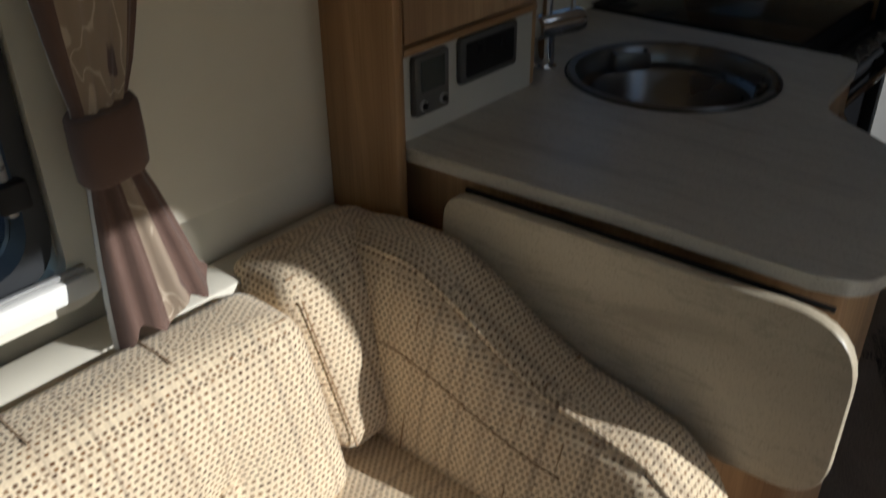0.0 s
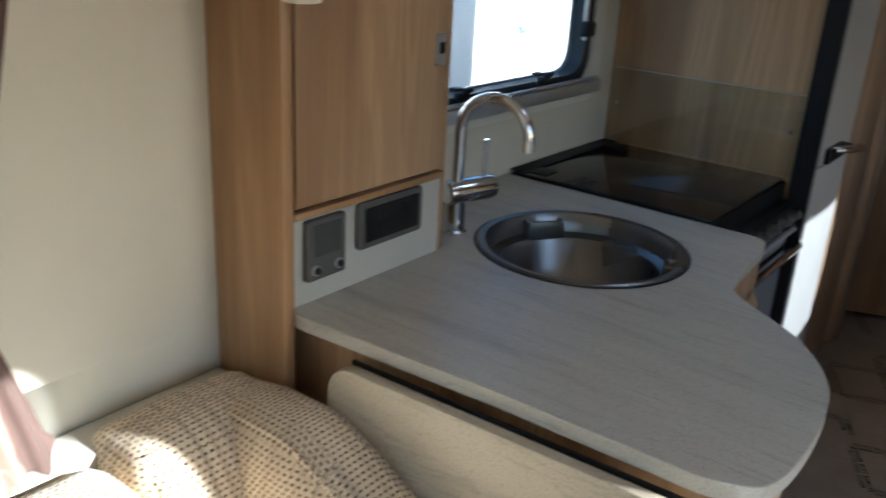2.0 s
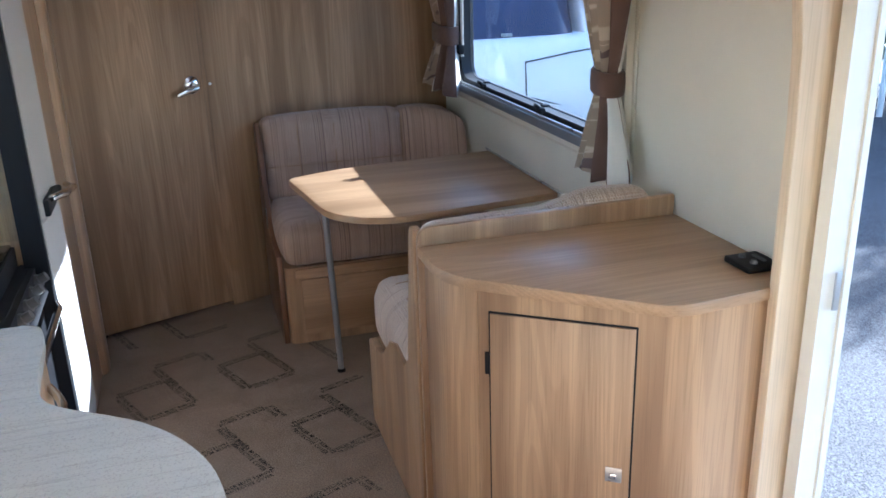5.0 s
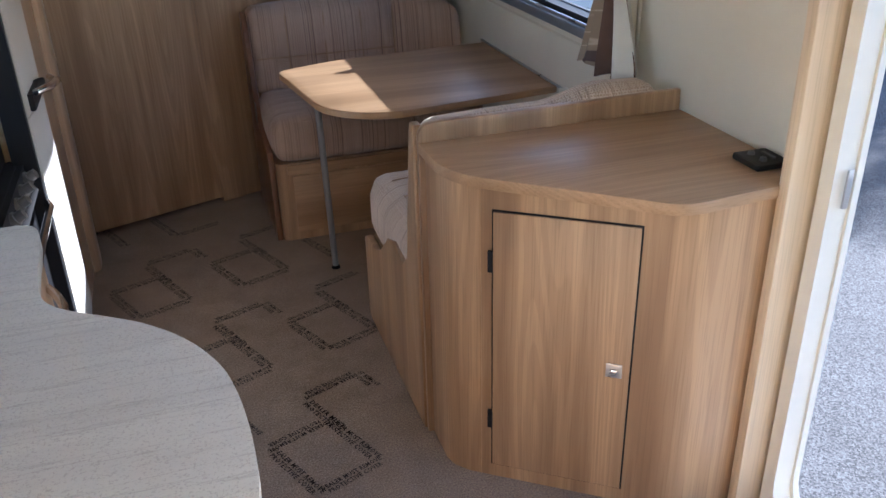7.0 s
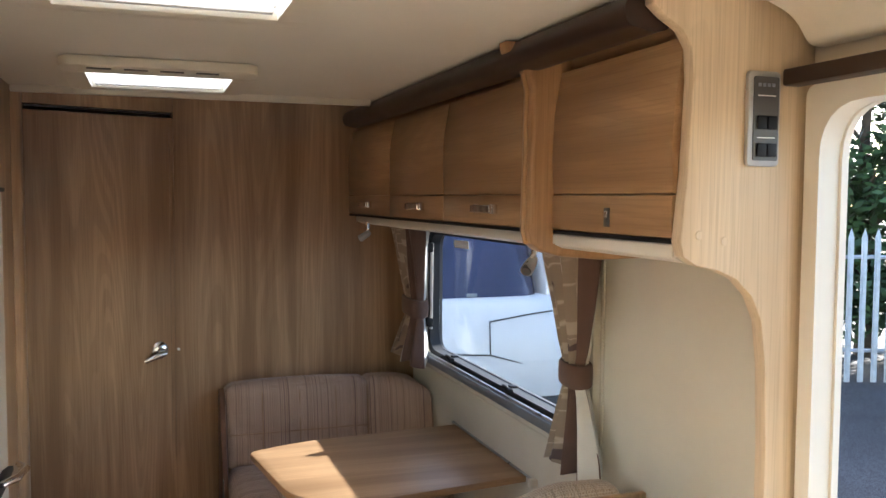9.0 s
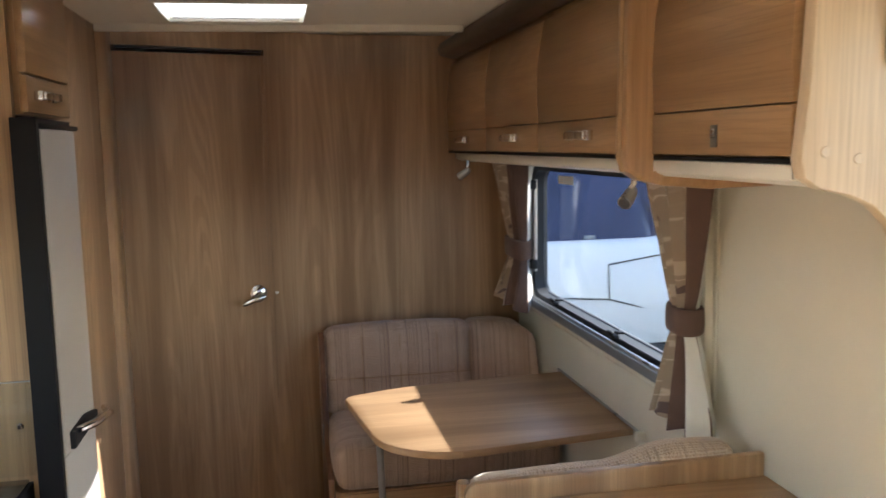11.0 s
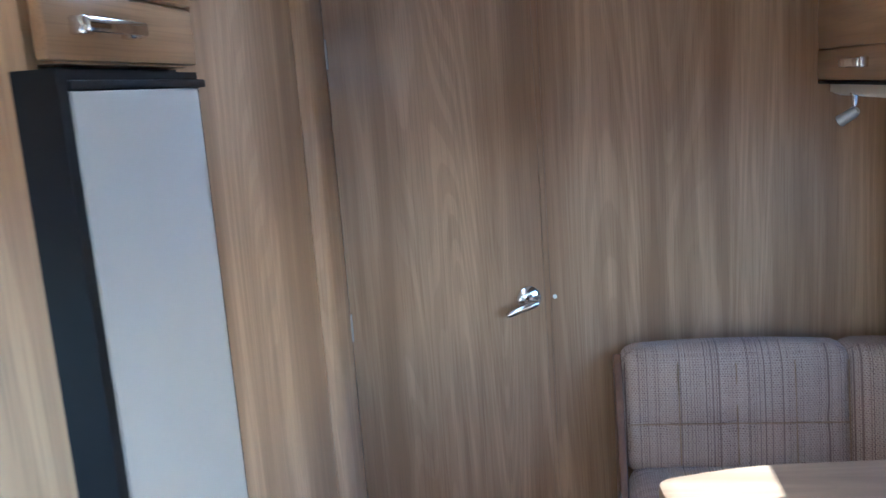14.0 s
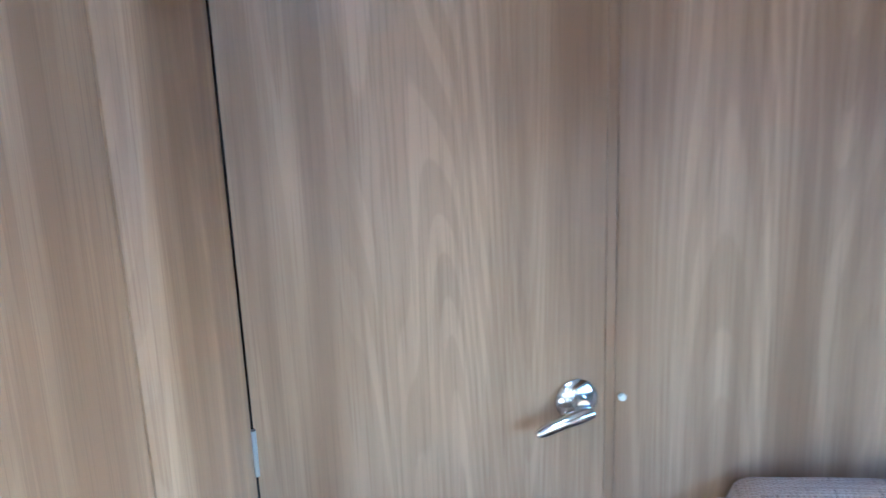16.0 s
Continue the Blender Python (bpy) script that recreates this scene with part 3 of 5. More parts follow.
# ---- doorway on the entrance side ----
door_frame = tagged(new("door_1"), "cream plastic frame of the open entrance doorway", "door frame", kind="structure")
bm = bmesh.new()
ring_frame(bm, RIGHT - 0.032, RIGHT + 0.014, 1.32, 2.116, -0.02, 1.818, 0.036, 0.025, 0.10)
part("frame", bm, PLASTIC, door_frame)
bm = bmesh.new()
ring_frame(bm, RIGHT + 0.015, RIGHT + 0.03, 1.355, 2.086, 0.02, 1.794, 0.012, 0.10, 0.10)
part("seal", bm, PLASTIC, door_frame, "cream rubber seal")
part("striker", box(RIGHT - 0.012, RIGHT + 0.002, 2.066, 2.0715, 0.80, 0.88, 0.002), SILVER, door_frame, "silver lock striker")
part("threshold", box(RIGHT - 0.09, RIGHT + 0.06, 1.39, 2.08, 0.0, 0.03, 0.008), WHITE, door_frame, "white plastic step edge")
single("blind_cassette", box(1.045, 1.085, 1.36, 2.125, 1.816, 1.847, 0.005), DARKWOOD, "dark brown blind rail above the entrance doorway", "blind", kind="structure")
prof = rounded([(RIGHT - 0.002, 1.888), (1.09, 1.89), (1.055, 1.94), (0.98, 1.968), (RIGHT - 0.002, 1.968)], [0.0, 0.03, 0.05, 0.0, 0.0])
single("trim_roof_cove", prism(prof, 0.2, 2.11, 1), PLASTIC, "cream roof coving above the entrance", "trim", kind="structure")

# ---- rear partition ----
H, D = Vector((-0.482, 4.285)), Vector((0.053, 4.485))
along = (D - H).normalized()
out_n = Vector((along.y, -along.x))            # towards the aisle


def slab(a, b, z0, z1, front=0.0, thick=0.028, bevel=0.0, bm=None):
    """An upright board along the angled partition from a to b metres past the hinge."""
    p, q = H + along * a + out_n * front, H + along * b + out_n * front
    back = -out_n * thick
    return prism([tuple(p), tuple(q), tuple(q + back), tuple(p + back)], z0, z1, 2, bevel, bm=bm)


wall_p = tagged(new("wall_partition"), "oak-effect partition boards beside the washroom door", "wall", kind="structure")
door_w = (D - H).length
part("board", slab(door_w + 0.0045, door_w + 0.106, 0, TOP + 0.05, 0.004), WOOD_REAR, wall_p)
j0 = H + along * (door_w + 0.1075)
part("board", prism([tuple(j0), (0.34, REAR - 0.03), (RIGHT - 0.002, REAR), (RIGHT - 0.002, REAR + 0.03), (0.34, REAR + 0.0), tuple(j0 - out_n * 0.03)], 0, TOP + 0.05, 2), WOOD_REAR, wall_p)
part("head", slab(-0.004, door_w + 0.004, 1.946, TOP + 0.05, 0.003), WOOD_REAR, wall_p)
part("door_runner", slab(0.02, door_w - 0.01, 1.934, 1.941, 0.010, 0.006), DARKWOOD, wall_p, "dark runner above the door")
wd = tagged(new("door_2"), "closed oak-effect washroom door", "door", kind="structure")
part("panel", slab(0.0014, door_w, 0.02, 1.925, 0.0, 0.026, 0.002), WOOD_REAR, wd)
part("edge_strip", slab(door_w - 0.012, door_w + 0.004, 0.02, 1.925, 0.0025, 0.01, 0.002), WOOD_REAR, wd)
part("shadow_gap", slab(-0.02, 0.03, 0.0, 1.92, -0.028, 0.004), BLACK, wd)
for z0 in (0.93, 1.66, 0.2):
    p = H + out_n * 0.006
    part("hinge", tube([(*p, z0), (*p, z0 + 0.075)], 0.005, 8), SILVER, wd, "small metal hinge")
hp = H + along * (door_w - 0.061)
def on_door(f):
    q = hp + out_n * f
    return Vector((q.x, q.y, 0))
rose = []
for k, (r, f) in enumerate(((0.036, 0.001), (0.036, 0.005), (0.030, 0.011), (0.014, 0.014), (0.012, 0.034))):
    c = on_door(f)
    rose.append([(c.x + along.x * r * math.cos(a), c.y + along.y * r * math.cos(a), 0.987 + r * math.sin(a)) for a in (2 * math.pi * i / 20 for i in range(20))])
handle = part("handle_rose", loft(rose), CHROME, wd, "round chrome handle rose")
c = on_door(0.036)
lev = [(c.x + along.x * s, c.y + along.y * s - 0.004, 0.978 + dz) for s, dz in ((0.016, 0.001), (0.0, -0.001), (-0.03, -0.008), (-0.065, -0.020), (-0.078, -0.024))]
part("lever", tube(lev, [0.009, 0.0125, 0.0115, 0.0105, 0.006], 12), CHROME, handle, "chrome lever")
pin = H + along * (door_w + 0.014) + out_n * 0.008
part("latch_pin", tube([(*pin, 0.985), (*(pin + out_n * 0.006), 0.985)], 0.006, 10), WHITE, wd)

# jamb pillar and wardrobe side
pillar = [(-0.53, 3.965), (-0.462, 3.965), (-0.449, 3.975), (-0.440, 3.995), (-0.438, 4.03), (-0.443, 4.09), (-0.456, 4.19), (-0.4825, 4.281), (-0.53, 4.29)]
single("door_jamb", prism(pillar, 0, TOP + 0.05, 2), WOOD_REAR, "rounded oak-effect jamb post beside the washroom door", "door jamb", kind="structure")
single("wall_wardrobe", box(-0.53, -0.464, 3.335, 3.963, 0, TOP - 0.001), WOOD_REAR, "oak-effect side panel past the fridge", "wall", kind="structure")

# ---- fridge tower ----
single("wall_fridge_side", box(LEFT + 0.002, -0.449, 2.965, 2.985, 0, TOP), WOOD_Z, "oak-effect side board between hob and fridge", "wall", kind="structure")
fr = thing("fridge", "tall slim fridge with black frame and pale door", "fridge")
part("body", box(-1.0, -0.449, 2.987, 3.33, 0.25, 1.648), BLACK, fr)
part("frame", prism([(-0.447, 2.93), (-0.395, 2.93), (-0.395, 2.9485), (-0.418, 2.9485), (-0.418, 3.33), (-0.447, 3.33)], 0.27, 1.642, 2), BLACK, fr, "black door frame")
def door_skin(z0, z1, notch=0.0):
    ys = [2.95 + (3.322 - 2.95) * k / 12 for k in range(13)]
    sec = []
    for y in ys:
        u = (y - 2.95) / 0.372
        xo = -0.392 + 0.012 * math.sin(math.pi * u) - 0.010 * u
        if u > 0.85:
            xo -= 0.02 * ((u - 0.85) / 0.15) ** 2
        sec.append((xo, y))
    sec += [(-0.417, 3.322), (-0.417, 2.95)]
    return prism(sec, z0, z1, 2, 0.004)
part("door", door_skin(0.90, 1.618), FRIDGE, fr, "pale grey curved door panel")
part("door", door_skin(0.275, 0.897), FRIDGE, fr, "pale grey curved door panel")
part("top_cap", box(-0.417, -0.392, 2.95, 3.30, 1.619, 1.630, 0.003), BLACK, fr)
hd = part("handle_plate", prism([(2.985, 0.905), (2.985, 0.945), (3.10, 0.950), (3.22, 0.925), (3.22, 0.910), (3.10, 0.905)], -0.391, -0.376, 0, 0.004), BLACK, fr, "black angled handle recess")
part("handle", tube([(-0.372, 3.0, 0.945), (-0.348, 3.05, 0.942), (-0.345, 3.2, 0.92), (-0.372, 3.275, 0.912)], [0.008, 0.010, 0.010, 0.008], 10), CHROME, hd, "chrome handle bar")
tc = thing("fridge_top_cupboard", "oak-effect cupboard above the fridge with chrome handle", "cupboard")
part("body", box(-1.0, -0.43, 2.987, 3.333, 1.65, TOP - 0.001), WOOD_Z, tc)
part("door", box(-0.429, -0.41, 2.95, 3.325, 1.735, TOP - 0.02, 0.004), WOOD_Y, tc)
part("drawer_rail", box(-0.429, -0.412, 2.95, 3.325, 1.652, 1.73, 0.004), WOOD_Y, tc)
def bar_handle(t, a, b, out, r=0.0065):
    """A flat polished bar along y on two stubby posts."""
    x = sorted((a[0] + out[0] * 0.018, a[0] + out[0] * 0.028))
    g = part("handle", box(x[0], x[1], a[1] - 0.008, b[1] + 0.008, a[2] - r * 1.3, a[2] + r * 1.3, 0.003), CHROME, t, "chrome bar handle")
    for y in (a[1] + 0.004, b[1] - 0.004):
        p = sorted((a[0] + out[0] * 0.0005, a[0] + out[0] * 0.020))
        part("post", box(p[0], p[1], y - 0.011, y + 0.011, a[2] - r * 1.6, a[2] + r * 1.6, 0.003), CHROME, g, "chrome handle post")
bar_handle(tc, (-0.412, 3.0, 1.69), (-0.412, 3.12, 1.69), (1, 0, 0))
single("fridge_plinth", box(-0.53, -0.44, 2.99, 3.33, 0.0, 0.245), WOOD_Z, "oak-effect plinth under the fridge", "plinth")

# ---- kitchen ----
top_pts = [(LEFT + 0.002, 1.508), (-0.765, 1.508), (-0.40, 1.532), (-0.12, 1.538)]
edge = [(-0.12, 1.538), (-0.075, 1.550), (-0.052, 1.575), (-0.042, 1.63), (-0.042, 1.72), (-0.049, 1.80), (-0.062, 1.866), (-0.10, 1.945), (-0.155, 2.010), (-0.209, 2.050), (-0.262, 2.085),
        (-0.295, 2.115), (-0.312, 2.15), (-0.322, 2.22), (-0.328, 2.35), (-0.336, 2.41), (-0.348, 2.437), (-0.375, 2.447)]


def softened(points, times=2):
    """The same open outline with its corners cut finer and finer."""
    for _ in range(times):
        out = [points[0]]
        for p, q in zip(points, points[1:]):
            out += [(p[0] * 0.75 + q[0] * 0.25, p[1] * 0.75 + q[1] * 0.25), (p[0] * 0.25 + q[0] * 0.75, p[1] * 0.25 + q[1] * 0.75)]
        points = out + [points[-1]]
    return points


edge = softened(edge)
SINK, SINK_R = Vector((-0.61, 2.118)), 0.206


def worktop():
    outline = top_pts[:-1] + edge + [(LEFT + 0.002, 2.447)]
    bm = bmesh.new()
    ring = [(SINK.x + (SINK_R - 0.012) * math.cos(a), SINK.y + (SINK_R - 0.012) * math.sin(a)) for a in (2 * math.pi * k / 48 for k in range(48))]
    for z, flip in ((0.848, False), (0.824, True)):
        o = [bm.verts.new((*p, z)) for p in outline]
        i = [bm.verts.new((*p, z)) for p in ring]
        es = [bm.edges.new((o[k], o[(k + 1) % len(o)])) for k in range(len(o))] + [bm.edges.new((i[k], i[(k + 1) % 48])) for k in range(48)]
        bmesh.ops.triangle_fill(bm, edges=es, use_beauty=True)
        if not flip:
            o1, i1 = o, i
    for a, b in ((o1, o), (i1, i)):
        for k in range(len(a)):
            bm.faces.new((a[k], a[(k + 1) % len(a)], b[(k + 1) % len(a)], b[k]))
    return bm


wt = thing("worktop", "pale stone-effect worktop with a curved peninsula", "worktop")
part("slab", worktop(), STONE, wt, angle=50)


def offset_outline(points, d):
    out = []
    for k, p in enumerate(points):
        a, b = Vector(points[max(k - 1, 0)]), Vector(points[min(k + 1, len(points) - 1)])
        t = (b - a).normalized()
        out.append((p[0] - t.y * d, p[1] + t.x * d))
    return out


lip = [(-0.765, 1.508), (-0.40, 1.532), *edge]
part("edge_band", prism(offset_outline(lip, -0.0016) + list(reversed(offset_outline(lip, -0.0001))), 0.8246, 0.8474, 2), STONE, wt, "pale edge band", 50)
inner = offset_outline([(-0.74, 1.509), (-0.40, 1.532), *edge[:-8]], 0.03)
base_unit = thing("kitchen_base_unit", "curved oak-effect kitchen base unit under the worktop", "kitchen unit")
part("carcass", prism([(LEFT + 0.003, 1.538), *inner, (-0.37, 2.432), (LEFT + 0.003, 2.432)], 0.0, 0.69, 2), WOOD_Z, base_unit)
shell = [(LEFT + 0.003, 1.538), *inner, (-0.37, 2.432)]
part("top_frame", prism(shell + list(reversed(offset_outline(shell, 0.015))), 0.691, 0.818, 2), WOOD_Z, base_unit)
part("drawer_front", box(-0.375, -0.342, 2.14, 2.42, 0.66, 0.80, 0.004), WOOD_Z, base_unit)
bow = [(-0.34, 2.17 + 0.22 * k / 8, 0.742 + 0.0) for k in range(9)]
part("handle", tube([(p[0] + 0.035 * math.sin(math.pi * k / 8), p[1], p[2]) for k, p in enumerate(bow)], 0.008, 10), CHROME, base_unit, "chrome bow handle")

flap = thing("fold_down_flap", "pale stone-effect worktop flap folded down", "flap")
def along_front(bm):
    """Follow the slight slant of the worktop's front edge."""
    for v in bm.verts:
        v.co.y += 0.045 * (v.co.x + 0.67)
    return bm


fo = rounded([(-0.676, 0.525), (-0.032, 0.525), (-0.032, 0.815), (-0.676, 0.815)], [0.03, 0.07, 0.10, 0.055], 8)
part("leaf", along_front(prism(fo, 1.474, 1.495, 1, 0.003)), FLAP, flap)
part("hinge_strip", along_front(box(-0.65, -0.08, 1.4995, 1.505, 0.810, 0.817)), BLACK, flap, "black hinge strip")

sink = thing("sink", "round stainless steel sink bowl", "sink")
prof = [(SINK_R + 0.004, 0.0005), (SINK_R + 0.004, 0.003), (SINK_R, 0.006), (SINK_R - 0.012, 0.004), (SINK_R - 0.020, -0.012), (SINK_R - 0.024, -0.035), (SINK_R - 0.034, -0.040), (SINK_R - 0.042, -0.043),
        (SINK_R - 0.048, -0.055), (SINK_R - 0.055, -0.11), (SINK_R - 0.075, -0.132), (0.06, -0.138), (0.03, -0.140), (0.0, -0.140)]
part("bowl", lathe(prof, (SINK.x, SINK.y, 0.848), 56), STEEL, sink)
part("rim_seal", lathe([(SINK_R + 0.009, 0.0004), (SINK_R + 0.009, 0.0018), (SINK_R + 0.0045, 0.0018), (SINK_R + 0.0045, 0.0004)], (SINK.x, SINK.y, 0.848), 56), RUBBER, sink, "dark rim seal")
def tray(cx, cy, degrees, wide, deep):
    """A small shallow dish hung inside the bowl's rim."""
    n, o = Vector((math.cos(radians(degrees)), math.sin(radians(degrees)))), Vector((cx, cy))
    s = Vector((-n.y, n.x))
    rings = []
    for k, z in ((1.14, 0.804), (1.12, 0.812), (1.04, 0.836), (1.0, 0.8425), (0.92, 0.8435), (0.86, 0.841), (0.80, 0.836), (0.5, 0.835)):
        q = rounded([tuple(o + s * a * wide * 0.5 * k + n * b * deep * 0.5 * k) for a, b in ((-1, -1), (1, -1), (1, 1), (-1, 1))], 0.014, 4)
        rings.append([(*p, z) for p in q])
    return loft(rings)


tcx, tcy = SINK.x + (SINK_R - 0.027) * math.cos(radians(146)), SINK.y + (SINK_R - 0.027) * math.sin(radians(146))
part("soap_tray", tray(tcx, tcy, 146, 0.085, 0.040), STEEL, sink)
tcx, tcy = SINK.x + (SINK_R - 0.028) * math.cos(radians(18)), SINK.y + (SINK_R - 0.028) * math.sin(radians(18))
part("overflow", tray(tcx, tcy, 18, 0.05, 0.026), STEEL, sink)
part("waste", lathe([(0.0, 0.0), (0.028, 0.0), (0.034, 0.002), (0.036, -0.001)], (SINK.x, SINK.y, 0.710), 24), CHROME, sink)

tap = thing("tap", "tall chrome swan-neck mixer tap", "tap")
TX, TY = -0.836, 1.995
part("base", lathe([(0.0, 0.0), (0.026, 0.0), (0.026, 0.006), (0.020, 0.010), (0.019, 0.075), (0.019, 0.105)], (TX, TY, 0.848), 24), CHROME, tap)
d = Vector((0.985, 0.17, 0)).normalized()
neck = [Vector((TX, TY, 0.95)), Vector((TX, TY, 1.062))]
for k in range(1, 15):
    t = math.pi * k / 14
    neck.append(Vector((TX, TY, 1.062)) + d * (0.072 * (1 - math.cos(t))) + Vector((0, 0, 0.072 * math.sin(t))))
neck.append(neck[-1] + Vector((0, 0, -0.02)) + d * 0.002)
part("spout", tube(neck, 0.0115, 14), CHROME, tap)
d = Vector((0.40, 0.9, 0.06)).normalized()
bx = Vector((TX, TY, 0.935))
part("cartridge", tube([bx - d * 0.025, bx - d * 0.02, bx + d * 0.07, bx + d * 0.085], [0.022, 0.026, 0.026, 0.022], 18), CHROME, tap)
part("lever", tube([bx + d * 0.062 + Vector((0, 0, 0.02)), bx + d * 0.062 + Vector((0, 0, 0.10))], [0.006, 0.005], 10), CHROME, tap, "thin chrome lever")

cooker = thing("cooker", "built-in cooker with black glass lid and grey knobs", "cooker")
part("glass_lid", box(LEFT + 0.012, -0.470, 2.456, 2.95, 0.847, 0.857, 0.003), HOB, cooker, "glossy black glass lid")
part("hob_body", box(LEFT + 0.004, -0.466, 2.450, 2.962, 0.80, 0.846), BLACK, cooker)
part("rear_bar", box(LEFT + 0.006, LEFT + 0.05, 2.456, 2.953, 0.8575, 0.861, 0.0015), BLACK, cooker)
for yy in (2.50, 2.90):
    part("lid_hinge", box(LEFT + 0.05, LEFT + 0.10, yy - 0.03, yy + 0.03, 0.8575, 0.860, 0.001), BLACK, cooker)
part("oven", box(LEFT + 0.01, -0.425, 2.452, 2.962, 0.30, 0.798), BLACK, cooker, "black oven below")
part("fascia", prism([(-0.461, 0.80), (-0.44, 0.80), (-0.405, 0.735), (-0.424, 0.735)], 2.455, 2.960, 1), BLACK, cooker)
for k in range(6):
    yy = 2.50 + k * 0.080
    a = Vector((-0.424, yy, 0.772))
    n = Vector((0.88, 0, 0.47)).normalized()
    part("knob", tube([a, a + n * 0.012, a + n * 0.013, a + n * 0.03], [0.017, 0.016, 0.012, 0.011], 14), KNOB, cooker, "grey control knob")
part("oven_handle", tube([(-0.395, 2.48, 0.70), (-0.385, 2.51, 0.70), (-0.385, 2.90, 0.70), (-0.395, 2.93, 0.70)], 0.009, 10), CHROME, cooker, "chrome oven handle")

glass_panel = thing("splash_glass", "clear glass splash panel with two screws", "splashback")
pg = part("sheet", box(LEFT + 0.01, -0.455, 2.956, 2.962, 0.862, 1.073), SPLASH, glass_panel)
pg.visible_shadow = False
part("top_edge", box(LEFT + 0.01, -0.455, 2.9555, 2.9625, 1.0735, 1.075), SILVER, glass_panel)
for xx in (-0.976, -0.482):
    part("screw", tube([(xx, 2.9555, 0.975), (xx, 2.951, 0.975)], [0.008, 0.005], 12), CHROME, glass_panel, "chrome screw cap")

# narrow upper cupboard, pillar and socket panel at the end of the worktop
single("kitchen_end_pillar", box(LOUNGE_WALL - 0.02, -0.777, 1.4815, 1.5065, 0.0, TOP - 0.002, 0.008), WOOD_ZD, "oak-effect upright board at the kitchen end", "pillar")
cup = thing("narrow_cupboard", "tall narrow oak-effect cupboard over the worktop", "cupboard")
part("body", box(LEFT + 0.003, -0.803, 1.508, 1.884, 1.013, TOP - 0.001), WOOD_ZD, cup)
cd = part("door", box(-0.802, -0.784, 1.514, 1.868, 1.018, TOP - 0.01, 0.003), WOOD_Z, cup)
kn = part("push_catch", box(-0.7835, -0.780, 1.836, 1.862, 1.208, 1.262, 0.001), SILVER, cup, "square silver push catch")
part("button", box(-0.7798, -0.776, 1.843, 1.855, 1.228, 1.248, 0.002), BLACK, kn)
part("lower_rail", box(-0.802, -0.781, 1.509, 1.880, 1.000, 1.0125, 0.003), WOOD_Y, cup)
single("kitchen_side_strip", box(LEFT + 0.003, -0.800, 1.8855, 1.902, 0.8485, 1.45), EDGE, "thin oak-effect strip beside the sink", "trim")
single("socket_panel", box(LEFT + 0.003, -0.796, 1.509, 1.8845, 0.849, 0.999), GREYWALL, "grey-white panel behind the worktop", "panel")
dsp = thing("heater_control", "grey heating control panel with a dark display", "control panel")
part("frame", prism(rounded([(1.536, 0.890), (1.622, 0.890), (1.622, 0.993), (1.536, 0.993)], 0.006), -0.795, -0.783, 0, 0.002), GREY, dsp)
part("display", box(-0.7828, -0.7815, 1.550, 1.609, 0.931, 0.984), CHARGE, dsp, "dark display")
for yy in (1.554, 1.605):
    part("button_ring", tube([(-0.7828, yy, 0.908), (-0.779, yy, 0.908)], [0.0095, 0.0085], 14), SILVER, dsp)
    part("button", tube([(-0.7788, yy, 0.908), (-0.776, yy, 0.908)], [0.0065, 0.0055], 12), BLACK, dsp)
sk = thing("double_socket", "dark grey double socket plate", "socket")
part("plate", prism(rounded([(1.656, 0.912), (1.822, 0.912), (1.822, 0.996), (1.656, 0.996)], 0.010), -0.795, -0.785, 0, 0.002), GREY, sk)
part("face", prism(rounded([(1.670, 0.924), (1.808, 0.924), (1.808, 0.985), (1.670, 0.985)], 0.006), -0.7848, -0.782, 0, 0.001), BLACK, sk)
for yy in (1.70, 1.765):
    part("rocker", box(-0.7818, -0.779, yy, yy + 0.018, 0.960, 0.979, 0.001), BLACK, sk)

hood = thing("kitchen_wall_locker", "oak-effect wall locker with cream underside above the hob", "wall cupboard")
part("body", box(LEFT + 0.003, -0.68, 1.905, 2.962, 1.51, TOP - 0.001), WOOD_Y, hood)
part("underside", box(LEFT + 0.003, -0.64, 1.905, 2.962, 1.478, 1.508, 0.012), PLASTIC, hood, "cream plastic underside")
part("door", box(-0.679, -0.655, 2.50, 2.955, 1.52, TOP - 0.02, 0.004), WOOD_Y, hood)
for k in range(6):
    part("vent_slat", box(-0.654, -0.648, 2.62, 2.93, 1.55 + k * 0.045, 1.562 + k * 0.045, 0.002), SILVER, hood)

rlamp = thing("reading_lamp", "small silver reading lamp with cream ring on the narrow cupboard", "lamp")
LC = (-0.752, 1.497, 1.328)
part("ring", lathe([(0.020, 0.002), (0.022, 0.0), (0.027, 0.001), (0.028, 0.006), (0.026, 0.019), (0.022, 0.020)], LC, 28), PLASTIC, rlamp, "cream plastic ring")
part("body", lathe([(0.0, 0.012), (0.0195, 0.012), (0.0215, 0.021), (0.0215, 0.085), (0.016, 0.098), (0.0, 0.100)], LC, 28), SILVER, rlamp)
part("bracket", box(-0.7835, -0.771, 1.487, 1.507, 1.371, 1.401, 0.003), SILVER, rlamp)


# ---- dresser by the entrance ----
dr = thing("dresser", "curved oak-effect dresser with one door beside the entrance", "cabinet")
foot = [(0.458, 2.655), (0.458, 2.545), (0.468, 2.51), (0.495, 2.478), (0.545, 2.440), (0.815, 2.243), (0.850, 2.212), (0.885, 2.188), (0.925, 2.176), (1.03, 2.168), (RIGHT - 0.002, 2.168), (RIGHT - 0.002, 2.655)]
part("carcass", prism(foot, 0.0, 0.798, 2), WOOD_Z, dr)
F0, F1 = Vector((0.545, 2.440)), Vector((0.815, 2.243))
fa = (F1 - F0).normalized()
fn = Vector((fa.y, -fa.x))


